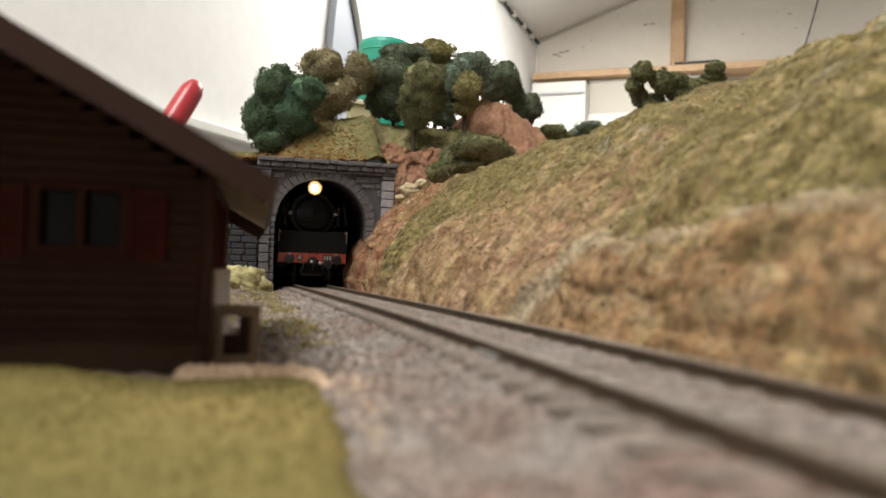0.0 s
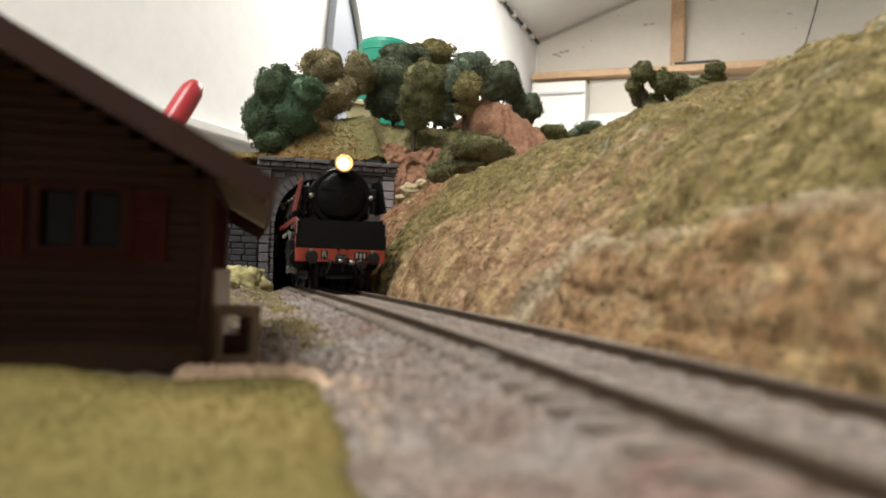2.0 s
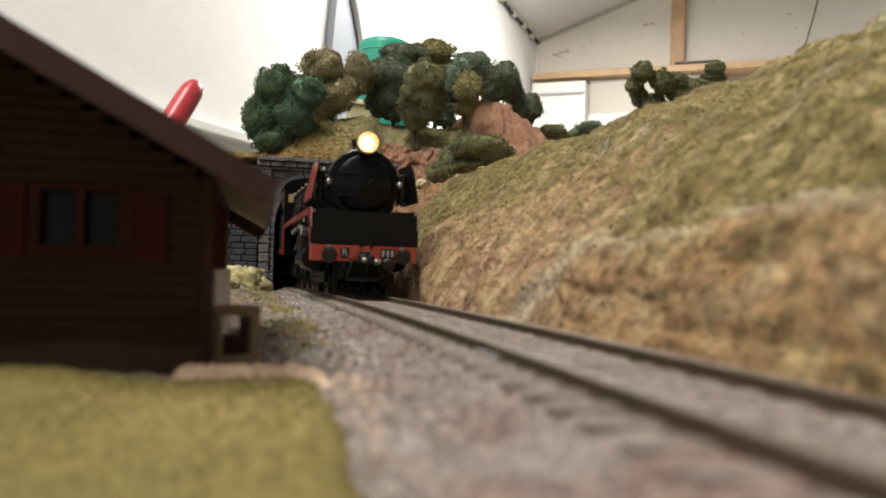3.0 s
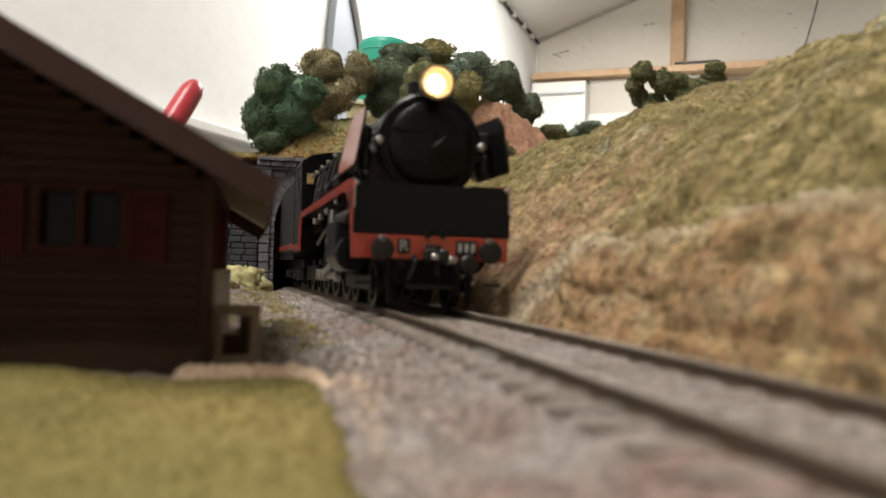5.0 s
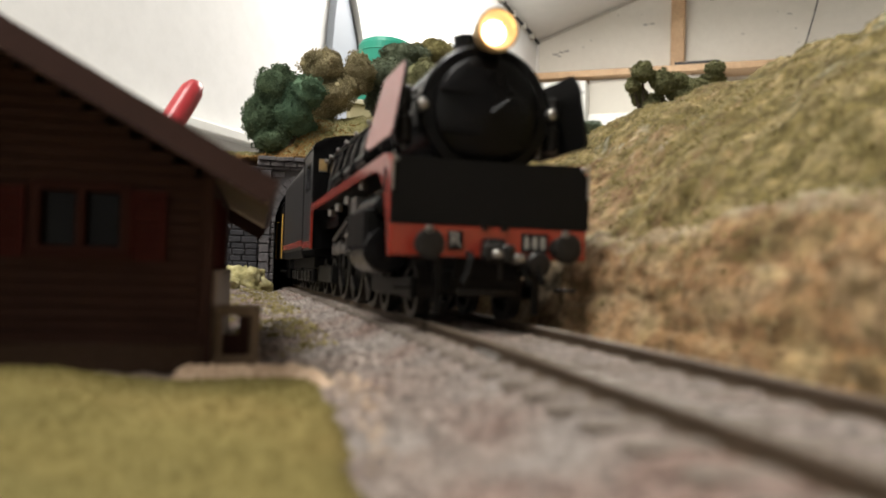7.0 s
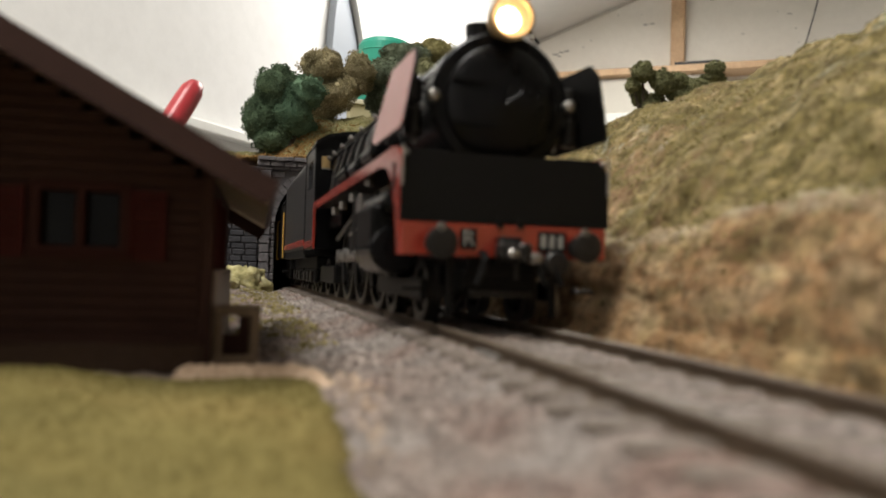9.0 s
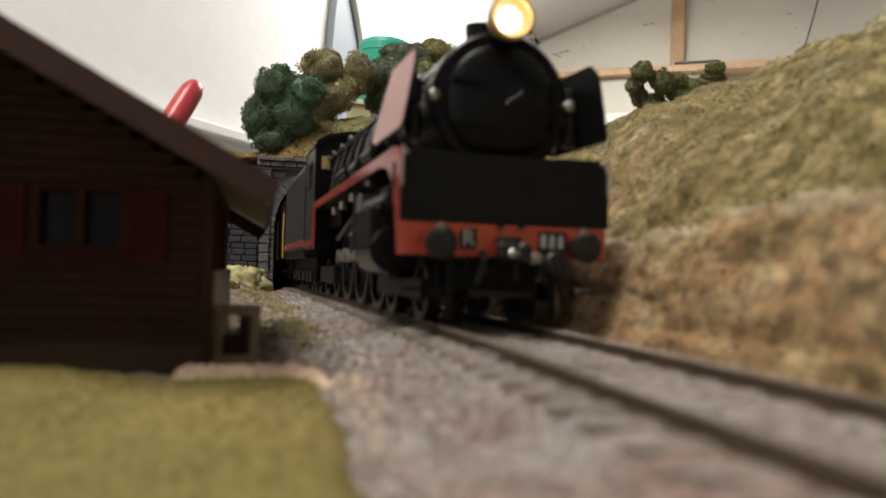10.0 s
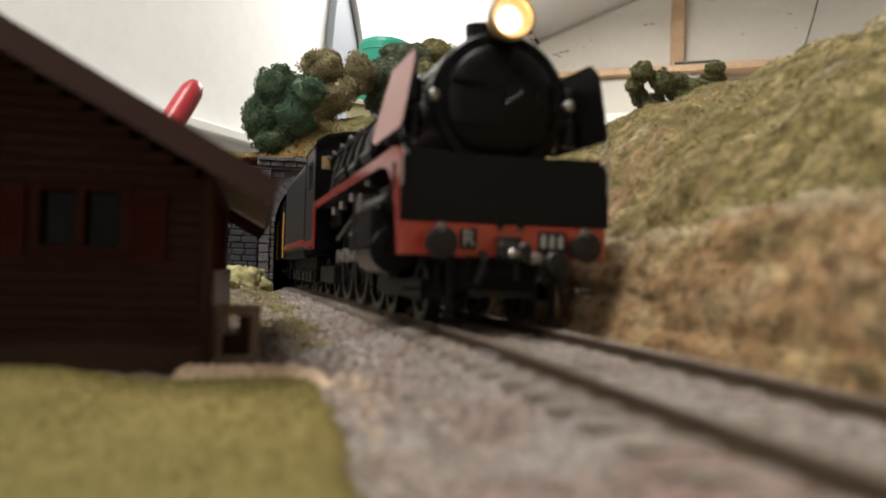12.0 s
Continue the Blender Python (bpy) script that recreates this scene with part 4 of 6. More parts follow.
bpy.data.objects.remove(tmp)
letter_mesh.materials.clear()
letter_mesh.materials.append(M["plate_white"])
letter = new("letter", letter_mesh)
letter.parent, letter.matrix_basis = plate_l, pose(-0.0063, -0.00043, 0.01375, 90, 0, 0)
plate_r = part("number_plate", bx(5.2, 9.9, -0.35, 0, 12.2, 15.3, 0.1), M["matt_black"], beam, "black plate with white marks")
for x in (6.1, 7.55, 9.0):
    part("mark", bx(x - 0.42, x + 0.42, -0.45, -0.3, 12.7, 14.8, 0.05), M["plate_white"], plate_r)
# upswept front apron
apron = part("front_apron", prism(bmesh.new(), [(-0.0171, 0.0162), (0.0174, 0.0162), (0.0174, 0.0238), (0.0171, 0.0252), (0.0164, 0.0263), (0.0152, 0.0270), (-0.0152, 0.0270), (-0.0162, 0.0265), (-0.0168, 0.0256), (-0.0171, 0.0242)], "y", 0.0000, 0.0013), M["matt_black"], loco, "plain black front plate")
part("foot_step", bx(11.4, 13.2, 0.4, 1.2, 24.6, 25.0, 0.05), M["dull_steel"], apron)
for x in (-1.2, 2.2):
    part("lamp_bracket", bx(x - 0.5, x + 0.5, -0.5, 0.3, 15.6, 17.2, 0.1), M["matt_black"], apron)
for s in (-1, 1):
    part("hand_knob", turned((s * 16.4, 0.6, 26.6), (0, -1, 0), [(0, 0.5), (0.6, 0.5), (0.9, 0.3)], 10), M["steel"], apron, "bright steel end of the handrail")

for s in (-1, 1):
    part("lamp_iron", rd((s * 17.0, -0.5, 21.5), (s * 17.0, -0.5, 27.6), 0.22), M["steel"], apron, "thin bright upright at the plate's edge")

# running boards with the red valance
for s in (-1, 1):
    part("running_board", bx(s * 17 if s < 0 else 9, -9 if s < 0 else 17, 2.0, 124.5, 26.8, 27.5, 0.1), M["matt_black"], loco)
    outline = [(0.5, 11.0), (1.9, 11.0), (3.6, 16.5), (6.4, 22.0), (10.5, 25.2), (17.0, 26.2), (123.5, 26.2), (124.2, 24.6), (124.2, 14.5), (126.2, 14.5), (126.2, 28.2), (6.5, 28.2), (2.4, 27.6), (0.9, 26.4), (0.5, 24.5)]
    bm = bmesh.new()
    prism(bm, [(a * U, b * U) for a, b in outline], "x", s * 16.6 * U, s * 17.2 * U)
    part("valance", bm, M["red"], loco, "red lined valance sweeping down to the beam")
    part("slot", bx(s * 17.1 - 0.25, s * 17.1 + 0.25, 4.0, 5.6, 21.6, 25.6, 0.1), M["matt_black"], loco)

# boiler
part("smokebox", turned((0, 4.2, 36.2), (0, 1, 0), [(0, 9.6), (0.15, 11.2), (0.6, 11.7), (24, 11.7), (24, 11.9), (25, 11.9), (25, 11.6)], 56), M["black"], loco, smooth=False)
door = part("smokebox_door", turned((0, 4.4, 36.2), (0, -1, 0), [(0, 9.5), (0.5, 9.5), (0.9, 9.1), (1.5, 6.5), (2.0, 3.6), (2.25, 0.8), (2.3, 0.0)], 48), M["black"], loco, "domed black smokebox door", smooth=True)
part("door_handle", rd((0, 1.6, 35.6), (2.6, 1.3, 37.6), 0.25), M["black"], door)
part("door_handle", rd((0, 1.8, 35.6), (0.4, 1.2, 38.6), 0.25), M["black"], door)
for z in (32.2, 39.0):
    part("hinge", bx(-8.8, -1.2, 2.3, 2.9, z - 0.4, z + 0.4, 0.1), M["black"], door)
part("boiler", turned((0, 29, 36.0), (0, 1, 0), [(0, 11.5), (40, 11.7), (70, 12.0), (97, 12.4)], 48), M["black"], loco, smooth=True)
for y in (40, 55, 70, 84, 98, 112):
    part("boiler_band", turned((0, y, 36.0), (0, 1, 0), [(0, 11.75 + (y - 29) * 0.012), (1.0, 11.75 + (y - 29) * 0.012)], 40), M["dull_steel"], loco)
part("firebox", prism(bmesh.new(), [(-0.0125, 0.0205), (0.0125, 0.0205), (0.0126, 0.036), (0.0116, 0.0415), (0.008, 0.0462), (0, 0.048), (-0.008, 0.0462), (-0.0116, 0.0415), (-0.0126, 0.036)], "y", 0.096, 0.126), M["black"], loco)
part("saddle", bx(-7.5, 7.5, 5, 28, 14, 27.5, 1.0), M["matt_black"], loco)
part("frame", bx(-5.6, 5.6, 2, 150, 7.5, 16.5, 0.3), M["matt_black"], loco)
part("chimney", turned((-0.3, 16.0, 46.6), (0, 0, 1), [(0, 3.4), (0.8, 2.6), (3.4, 2.2), (3.5, 2.6), (5.6, 2.7), (5.6, 1.9), (3.5, 1.8)], 24, caps=False), M["black"], loco, smooth=False)
part("steam_dome", turned((0, 60, 46.2), (0, 0, 1), [(0, 5.0), (0.8, 4.4), (2.2, 4.1), (3.4, 3.1), (3.9, 1.2), (4.0, 0)], 24), M["black"], loco, smooth=True)
for y in (82, 88, 93):
    part("safety_valve", turned((0, y, 47), (0, 0, 1), [(0, 1.3), (2.0, 1.1), (2.0, 0.6), (3.0, 0.5)], 12), M["dull_steel"], loco)
# headlamp
hl = part("headlamp", turned((0.2, 5.4, 49.3), (0, -1, 0), [(0, 0.9), (0.3, 2.6), (2.0, 3.3), (4.4, 3.45), (4.6, 3.7), (5.2, 3.7), (5.2, 3.25), (4.2, 3.2)], 36, caps=False), M["lamp_rim"], loco, "round headlamp with brass rim")
part("reflector", turned((0.2, 1.25, 49.3), (0, -1, 0), [(-2.2, 0.05), (-2.0, 0.9), (-1.5, 1.8), (-0.6, 2.8), (0.1, 3.22)], 32, caps=False), M["lamp_bowl"], hl, "warm glowing reflector", smooth=True)
part("bulb", lathe(bmesh.new(), mm(0.2, 3.6, 49.3), (0, -1, 0), [(0.0, 0.0009), (0.0006, 0.0017), (0.0014, 0.0020), (0.0021, 0.0015), (0.0024, 0.0003)], 20), M["lamp_core"], hl, "lit bulb", smooth=True)
part("lamp_foot", bx(-1.4, 1.8, 2.5, 5.2, 45.6, 47.4, 0.3), M["black"], hl)
# smoke deflectors
for s in (-1, 1):
    bm = bmesh.new()
    outline = [(1.0, 30.6), (0.2, 31.6), (0.2, 40.4), (0.8, 41.8), (2.4, 43.2), (20.0, 43.8), (27.0, 33.2), (26.0, 31.6), (22.0, 30.8)]
    def dx(z):
        return 17.3 - 2.1 * (z - 30.6) / 12
    lo = [bm.verts.new(mm(s * dx(z), y, z)) for y, z in outline]
    hi = [bm.verts.new(mm(s * (dx(z) - 0.6), y, z)) for y, z in outline]
    inner_f = bm.faces.new(hi)
    outer_f = bm.faces.new(lo)
    for i in range(len(lo)):
        f = bm.faces.new((lo[i], lo[(i + 1) % len(lo)], hi[(i + 1) % len(lo)], hi[i]))
    outer_f.material_index = 1
    d = part("smoke_deflector", bm, [M["matt_black"], M["red"]], loco, "smoke deflector plate, red outside and black inside")
    for yy, zz in ((8, 38), (18, 34.5)):
        part("stay", rd((s * 10, yy, zz), (s * 15.8, yy, zz), 0.35), M["matt_black"], d)
    part("marker_lamp", turned((s * 11.6, 4.6, 36.4), (0, -1, 0), [(0, 1.0), (1.6, 1.0), (1.8, 0.75), (2.0, 0.3)], 16), M["steel"], loco, "small pale marker lamp", smooth=True)
    part("marker_bracket", bx(s * 11.0 - 0.4, s * 11.0 + 0.4, 4.4, 5.2, 33, 36, 0.1), M["matt_black"], loco)
    part("handrail", pipe(bmesh.new(), [mm(s * 10.6, 6, 40.5), mm(s * 11.2, 30, 41), mm(s * 12.3, 90, 41.5), mm(s * 13, 124, 41.5)], 0.35 * U), M["dull_steel"], loco)
    for y, z, r, ln in ((34, 31.5, 2.0, 12), (50, 30.5, 2.4, 10), (70, 31.8, 1.8, 16)):
        part("pump", turned((s * 14.2, y, z), (0, 1, 0), [(0, r * 0.6), (0.4, r), (ln - 0.4, r), (ln, r * 0.6)], 16), M["black"], loco)
    for y in (46, 64, 78, 92, 104):
        part("boiler_pipe", pipe(bmesh.new(), [mm(s * 12.2, y, 40), mm(s * 13.6, y + 0.5, 35), mm(s * 14.6, y - 0.5, 28)], 0.5 * U), M["dull_steel"], loco)
    part("air_pump", turned((s * 13.6, 8.5, 30.5), (0, 0, 1), [(0, 1.0), (0.3, 1.5), (4.4, 1.5), (4.6, 1.0), (5.6, 1.0), (5.8, 1.4), (9.6, 1.4), (10.0, 0.7)], 14), M["dull_steel"], loco, "steel air pump beside the smokebox")
    part("feed_pipe", pipe(bmesh.new(), [mm(s * 12.6, 12, 30), mm(s * 12.9, 12, 36), mm(s * 12.0, 13, 41), mm(s * 11.4, 20, 42.5)], 0.45 * U), M["steel"], loco)
    for y in (34, 50, 66, 80, 94, 108, 118):
        part("rail_knob", turned((s * (11.0 + (y - 20) * 0.018), y, 41.0), (s, 0, 0.3), [(0, 0.4), (0.9, 0.35), (1.0, 0.6), (1.5, 0.5)], 8), M["steel"], loco)
    for y, z in ((38, 26.0), (58, 24.5), (74, 24.0), (88, 23.5)):
        part("oil_pot", turned((s * 15.4, y, z - 1), (0, 0, 1), [(0, 0.9), (1.6, 0.9), (1.9, 0.5)], 10), M["steel"], loco)
    part("expansion_link", bx(s * 14.2 - 0.4, s * 14.2 + 0.4, 64, 67, 12, 21, 0.2), M["dull_steel"], loco)
    part("radius_rod", rd((s * 14.6, 38, 18.5), (s * 14.6, 66, 16.5), 0.45), M["steel"], loco)
    part("combination_lever", rd((s * 14.4, 41, 11), (s * 14.4, 40, 19), 0.45), M["steel"], loco)
    # cylinders and gear
    part("cylinder", turned((s * 14.0, 17.5, 12.2), (0, 1, 0), [(0, 2.2), (0.2, 3.9), (1.0, 4.3), (18.5, 4.3), (19.3, 3.9), (19.5, 2.0)], 24), M["black"], loco, smooth=False)
    part("valve_chest", turned((s * 14.0, 16.5, 20.2), (0, 1, 0), [(0, 1.2), (0.3, 2.3), (1.4, 2.7), (20, 2.7), (21, 2.2), (21.3, 1.0)], 20), M["black"], loco)
    part("cylinder_cover", bx(s * 14 - 4.2, s * 14 + 3.0 if s < 0 else s * 14 + 2.6, 19, 36, 12, 20, 0.6), M["matt_black"], loco)
    part("slide_bar", bx(s * 14.0 - 0.5, s * 14.0 + 0.5, 36, 58, 14.2, 15.0, 0.1), M["steel"], loco)
    crossheads.append((part("crosshead", bx(-1.0, 1.0, -2.5, 2.5, 10.2, 14.1, 0.3), M["steel"], loco, "bright steel crosshead"), s))
    part("gear_bracket", bx(s * 14.6 - 0.5, s * 14.6 + 0.5, 56, 60, 13, 25.6, 0.2), M["matt_black"], loco)
    part("reverser_link", rd((s * 15, 60, 20), (s * 15, 84, 16), 0.5), M["dull_steel"], loco)
    part("lubricator", bx(s * 14.6 - 1.6, s * 14.6 + 1.6, 44, 49, 20.0, 24.2, 0.4), M["steel"], loco, "pale metal lubricator box")
    part("front_step", bx(s * 14.5 - 1.6, s * 14.5 + 1.6, 1.5, 4, 5.6, 6.1, 0.1), M["matt_black"], loco)
    part("guard_iron", bx(s * 8.6 - 0.6, s * 8.6 + 0.6, 1.4, 2.2, 1.6, 11, 0.1), M["matt_black"], loco)
# coupler, hoses and bogie bar
coup = part("coupler", bx(-1.8, 1.8, -2.6, 0.2, 10.2, 14.2, 0.4), M["matt_black"], loco)
part("coupler_jaw", bx(-2.8, 0.4, -5.2, -2.4, 10.6, 13.4, 0.6), M["dull_steel"], coup)
part("coupler_knuckle", turned((1.4, -4.0, 10.4), (0, 0, 1), [(0, 1.1), (0.2, 1.3), (2.4, 1.3), (2.8, 0.9)], 16), M["dull_steel"], coup, "worn knuckle")
part("release_pin", rd((0.2, -4.2, 7.6), (0.2, -4.2, 10.4), 0.3), M["dull_steel"], coup)
for x, sgn in ((4.2, 1), (-4.0, -1), (6.8, 1)):
    part("brake_hose", pipe(bmesh.new(), [mm(x, 0, 11.6), mm(x, -1.6, 11.4), mm(x + 0.3 * sgn, -2.4, 10.2), mm(x + 0.8 * sgn, -2.6, 8.4), mm(x + 1.6 * sgn, -2.7, 6.8)], 0.55 * U), M["matt_black"], loco)
part("hose_end", turned((2.6, -2.4, 11.0), (1, 0, 0), [(0, 0.6), (0.2, 0.9), (2.2, 0.9), (2.4, 0.5)], 12), M["steel"], loco, "bright metal hose end", smooth=True)
part("hose_end", turned((-1.6, -5.4, 11.6), (1, 0, 0), [(0, 0.4), (0.2, 0.7), (1.5, 0.7), (1.7, 0.4)], 12), M["steel"], loco, "bright metal hose end", smooth=True)
part("hose_drum", turned((7.6, -0.2, 10.2), (0, -1, 0), [(0, 1.6), (1.2, 2.0), (2.2, 2.1), (2.6, 1.7), (2.7, 0.6)], 20), M["dull_steel"], loco, "dull brown metal hose coupling")
for x in (-11.7, 11.4):
    part("buffer_bolt", turned((x, -3.9, 15.2), (0, -1, 0), [(0, 0.65), (0.5, 0.65), (0.6, 0.4), (0.3, 0.3)], 12), M["steel"], loco, "bright bolt over the buffer")
part("bogie_bar", bx(-5.2, 5.2, 2.0, 3.0, 4.6, 5.8, 0.2), M["dull_steel"], loco)
part("front_bogie", bx(-6.6, 6.6, 3, 50, 5.4, 9.0, 0.4), M["matt_black"], loco)
for s in (-1, 1):
    part("bogie_side", bx(s * 11.0 - 0.6, s * 11.0 + 0.6, 8, 46, 4.0, 7.4, 0.3), M["matt_black"], loco)
part("trailing_bogie", bx(-11.5, 11.5, 116, 150, 4.2, 9.5, 0.4), M["matt_black"], loco)
# cab
cab = part("cab", bx(-17, 17, 125, 126.2, 14.5, 45.5, 0.2), M["black"], loco, "black cab with curved roof")
for s in (-1, 1):
    part("cab_side", bx(s * 16.4 - 0.6, s * 16.4 + 0.6, 126, 151, 14.5, 46.5, 0.2), M["grey_panel"], cab)
    part("cab_window", bx(s * 17.0 - 0.12, s * 17.0 + 0.12, 131, 144, 33.5, 42, 0.05), M["glass"], cab)
    part("cab_stripe", bx(s * 17.05 - 0.15, s * 17.05 + 0.15, 126, 151, 15.0, 17.2, 0.05), M["red"], cab, "red lining stripe")
    part("cab_spectacle", bx(s * 13.8 - 1.3, s * 13.8 + 1.3, 124.7, 125.2, 39.0, 42.6, 0.1), M["lamp_rim"], cab, "brass framed cab window")
roofpts = [(-17.4, 45.6), (-16.6, 47.4), (-13.5, 49.2), (-8, 50.4), (0, 50.9), (8, 50.4), (13.5, 49.2), (16.6, 47.4), (17.4, 45.6), (16.6, 45.6), (13, 48.2), (0, 49.8), (-13, 48.2), (-16.6, 45.6)]
part("cab_roof", prism(bmesh.new(), [(a * U, b * U) for a, b in roofpts], "y", 0.1235, 0.1545), M["black"], cab)
part("cab_gable", prism(bmesh.new(), [(a * U, b * U) for a, b in roofpts[1:8]] + [(0.0166, 0.0452), (-0.0166, 0.0452)], "y", 0.1250, 0.1262), M["black"], cab)
part("cab_front_frame", bx(-15.2, -12.4, 124.75, 125.1, 38.7, 39.0, 0.05), M["steel"], cab)
for y in (16, 40.5):
    wheelset(loco, y, 5.3, 10)
for i, y in enumerate((56, 78.5, 101)):
    wheelset(loco, y, 10.6, 16, crank=4.0, phase=0.6)
for y in (122, 143):
    wheelset(loco, y, 6.0, 10)
for s in (-1, 1):
    bm = bx(-0.5, 0.5, 54.5, 102.5, -0.9, 0.9, 0.2)
    for y in (56, 78.5, 101):
        lathe(bm, mm(-0.8, y, 0), (1, 0, 0), [(0, 1.7 * U), (1.6 * U, 1.7 * U)], 14)
    r = part("coupling_rod", bm, M["steel"], loco, "bright steel coupling rod")
    rods.append((r, s, 0.0106, 4.0 * U))
    bm = bx(-0.45, 0.45, -34.5, 1.0, -0.8, 0.8, 0.2)
    for y, r in ((0.0, 1.7), (-34.5, 1.2)):
        lathe(bm, mm(-0.8, y, 0), (1, 0, 0), [(0, r * U), (1.6 * U, r * U)], 14)
    main_rods.append((part("main_rod", bm, M["steel"], loco, "bright steel main rod"), s))

# tender
tender = thing("tender", "black tender with red lining stripe and yellow handrails", "tender", pose(XC, STATIONS[0][1], 0))
part("body", bx(-16.8, 16.8, 156, 245, 15.0, 43.0, 0.5), M["grey_panel"], tender)
part("tank_top", prism(bmesh.new(), [(-0.0168, 0.0428), (0.0168, 0.0428), (0.0150, 0.0462), (0.0110, 0.0485), (-0.0110, 0.0485), (-0.0150, 0.0462)], "y", 0.1565, 0.2445), M["grey_panel"], tender)
part("front_plate", bx(-16.9, 16.9, 155.2, 156.2, 13.0, 46.0, 0.2), M["matt_black"], tender)
for s in (-1, 1):
    part("stripe", bx(s * 16.9 - 0.15, s * 16.9 + 0.15, 156.5, 244.5, 16.0, 18.2, 0.05), M["red"], tender, "red lining stripe")
    part("sole_bar", bx(s * 15.6 - 0.8, s * 15.6 + 0.8, 156, 245, 12.0, 15.0, 0.2), M["matt_black"], tender)
    part("handrail", pipe(bmesh.new(), [mm(s * 17.6, 246, 12.5), mm(s * 17.7, 245.5, 22), mm(s * 17.6, 245.2, 33)], 0.3 * U), M["brass"], tender, "yellow painted handrail")
    part("step", bx(s * 16.6 - 1.2, s * 16.6 + 1.2, 240, 246, 6.5, 7.1, 0.1), M["matt_black"], tender)
    for y0 in (162, 206):
        part("bogie_side", bx(s * 11.6 - 0.8, s * 11.6 + 0.8, y0 - 2, y0 + 32, 3.5, 8.5, 0.5), M["matt_black"], tender)
        for k in range(3):
            part("axle_box", bx(s * 12.6 - 0.8, s * 12.6 + 0.8, y0 + 1 + 12 * k, y0 + 5 + 12 * k, 3.8, 7.6, 0.4), M["dull_steel"], tender)
part("underframe", bx(-12, 12, 158, 244, 8.5, 12.5, 0.3), M["matt_black"], tender)
part("drawbar", bx(-1.5, 1.5, 148, 160, 8.8, 10.2, 0.2), M["matt_black"], tender)
for y0 in (162, 206):
    for k in range(3):
        wheelset(tender, y0 + 3 + 12 * k, 5.2, 9)

# van behind the tender
van = thing("brake_van", "dark model van with yellow handrails behind the tender", "wagon", pose(XC, STATIONS[0][1], 0))
part("body", bx(-16.4, 16.4, 256, 385, 12.5, 38.0, 0.4), M["matt_black"], van)
part("roof", prism(bmesh.new(), [(-0.0170, 0.0380), (-0.015, 0.0412), (-0.008, 0.0436), (0, 0.0442), (0.008, 0.0436), (0.015, 0.0412), (0.0170, 0.0380)], "y", 0.254, 0.387), M["black"], van)
part("underframe", bx(-13, 13, 257, 384, 8.0, 12.5, 0.3), M["matt_black"], van)
part("coupling", bx(-1.2, 1.2, 244.5, 258, 9, 11, 0.2), M["matt_black"], van)
for s in (-1, 1):
    for y in (286,):
        part("handrail", pipe(bmesh.new(), [mm(s * 16.4, y, 12.3), mm(s * 17.6, y, 12.5), mm(s * 17.6, y + 0.3, 31), mm(s * 16.4, y + 0.3, 31.3)], 0.3 * U), M["brass"], van, "yellow painted handrail")
    part("bogie_side", bx(s * 11.6 - 0.8, s * 11.6 + 0.8, 268, 298, 3.5, 8.5, 0.5), M["matt_black"], van)
    part("bogie_side", bx(s * 11.6 - 0.8, s * 11.6 + 0.8, 344, 374, 3.5, 8.5, 0.5), M["matt_black"], van)
for y in (273, 293, 349, 369):
    wheelset(van, y, 5.2, 9)


def place_at(t):
    """Smooth way of the train: cubic between its stations."""
    for i in range(len(STATIONS) - 1):
        (t0, a), (t1, b) = STATIONS[i], STATIONS[i + 1]
        if t <= t1:
            def slope(j):
                if j <= 0:
                    return (STATIONS[1][1] - STATIONS[0][1]) / (STATIONS[1][0] - STATIONS[0][0])
                if j >= len(STATIONS) - 2:
                    return 0.0
                return (STATIONS[j + 1][1] - STATIONS[j - 1][1]) / (STATIONS[j + 1][0] - STATIONS[j - 1][0])
            h = t1 - t0
            s = (t - t0) / h
            return (2 * s ** 3 - 3 * s ** 2 + 1) * a + (s ** 3 - 2 * s ** 2 + s) * h * slope(i) + (-2 * s ** 3 + 3 * s ** 2) * b + (s ** 3 - s ** 2) * h * slope(i + 1)
    return STATIONS[-1][1]


def motions():
    times = [0.1 * k for k in range(85)] + [12.0]
    start = place_at(0.0)

    def stand(t):
        y = place_at(t)
        return pose(XC + 0.2 * bend(y + 0.015), y, 0)

    for ob in (loco, tender, van):
        walk(ob, [(t, stand(t)) for t in times])
    for axle, radius, at in wheelsets:
        walk(axle, [(t, Matrix.Translation(at) @ Matrix.Rotation((start - place_at(t)) / radius, 4, "X")) for t in times])
    for r, s, radius, crank in rods:
        rows = []
        for t in times:
            a = (start - place_at(t)) / radius + 0.6
            rows.append((t, pose(s * 0.0125, crank * math.cos(a), radius + crank * math.sin(a))))
        walk(r, rows)
    radius, crank, length, axis_z, mid_y = 0.0106, 4.0 * U, 34.5 * U, 12.2 * U, 78.5 * U

    def gear(t):
        """Crank pin and the main rod's slant."""
        a = (start - place_at(t)) / radius + 0.6
        y, z = mid_y + crank * math.cos(a), radius + crank * math.sin(a)
        return y, z, math.asin((z - axis_z) / length)

    for r, s in main_rods:
        walk(r, [(t, pose(s * 0.0140, gear(t)[0], gear(t)[1], math.degrees(gear(t)[2]), 0, 0)) for t in times])
    for c, s in crossheads:
        walk(c, [(t, pose(s * 0.0140, gear(t)[0] - length * math.cos(gear(t)[2]), 0)) for t in times])


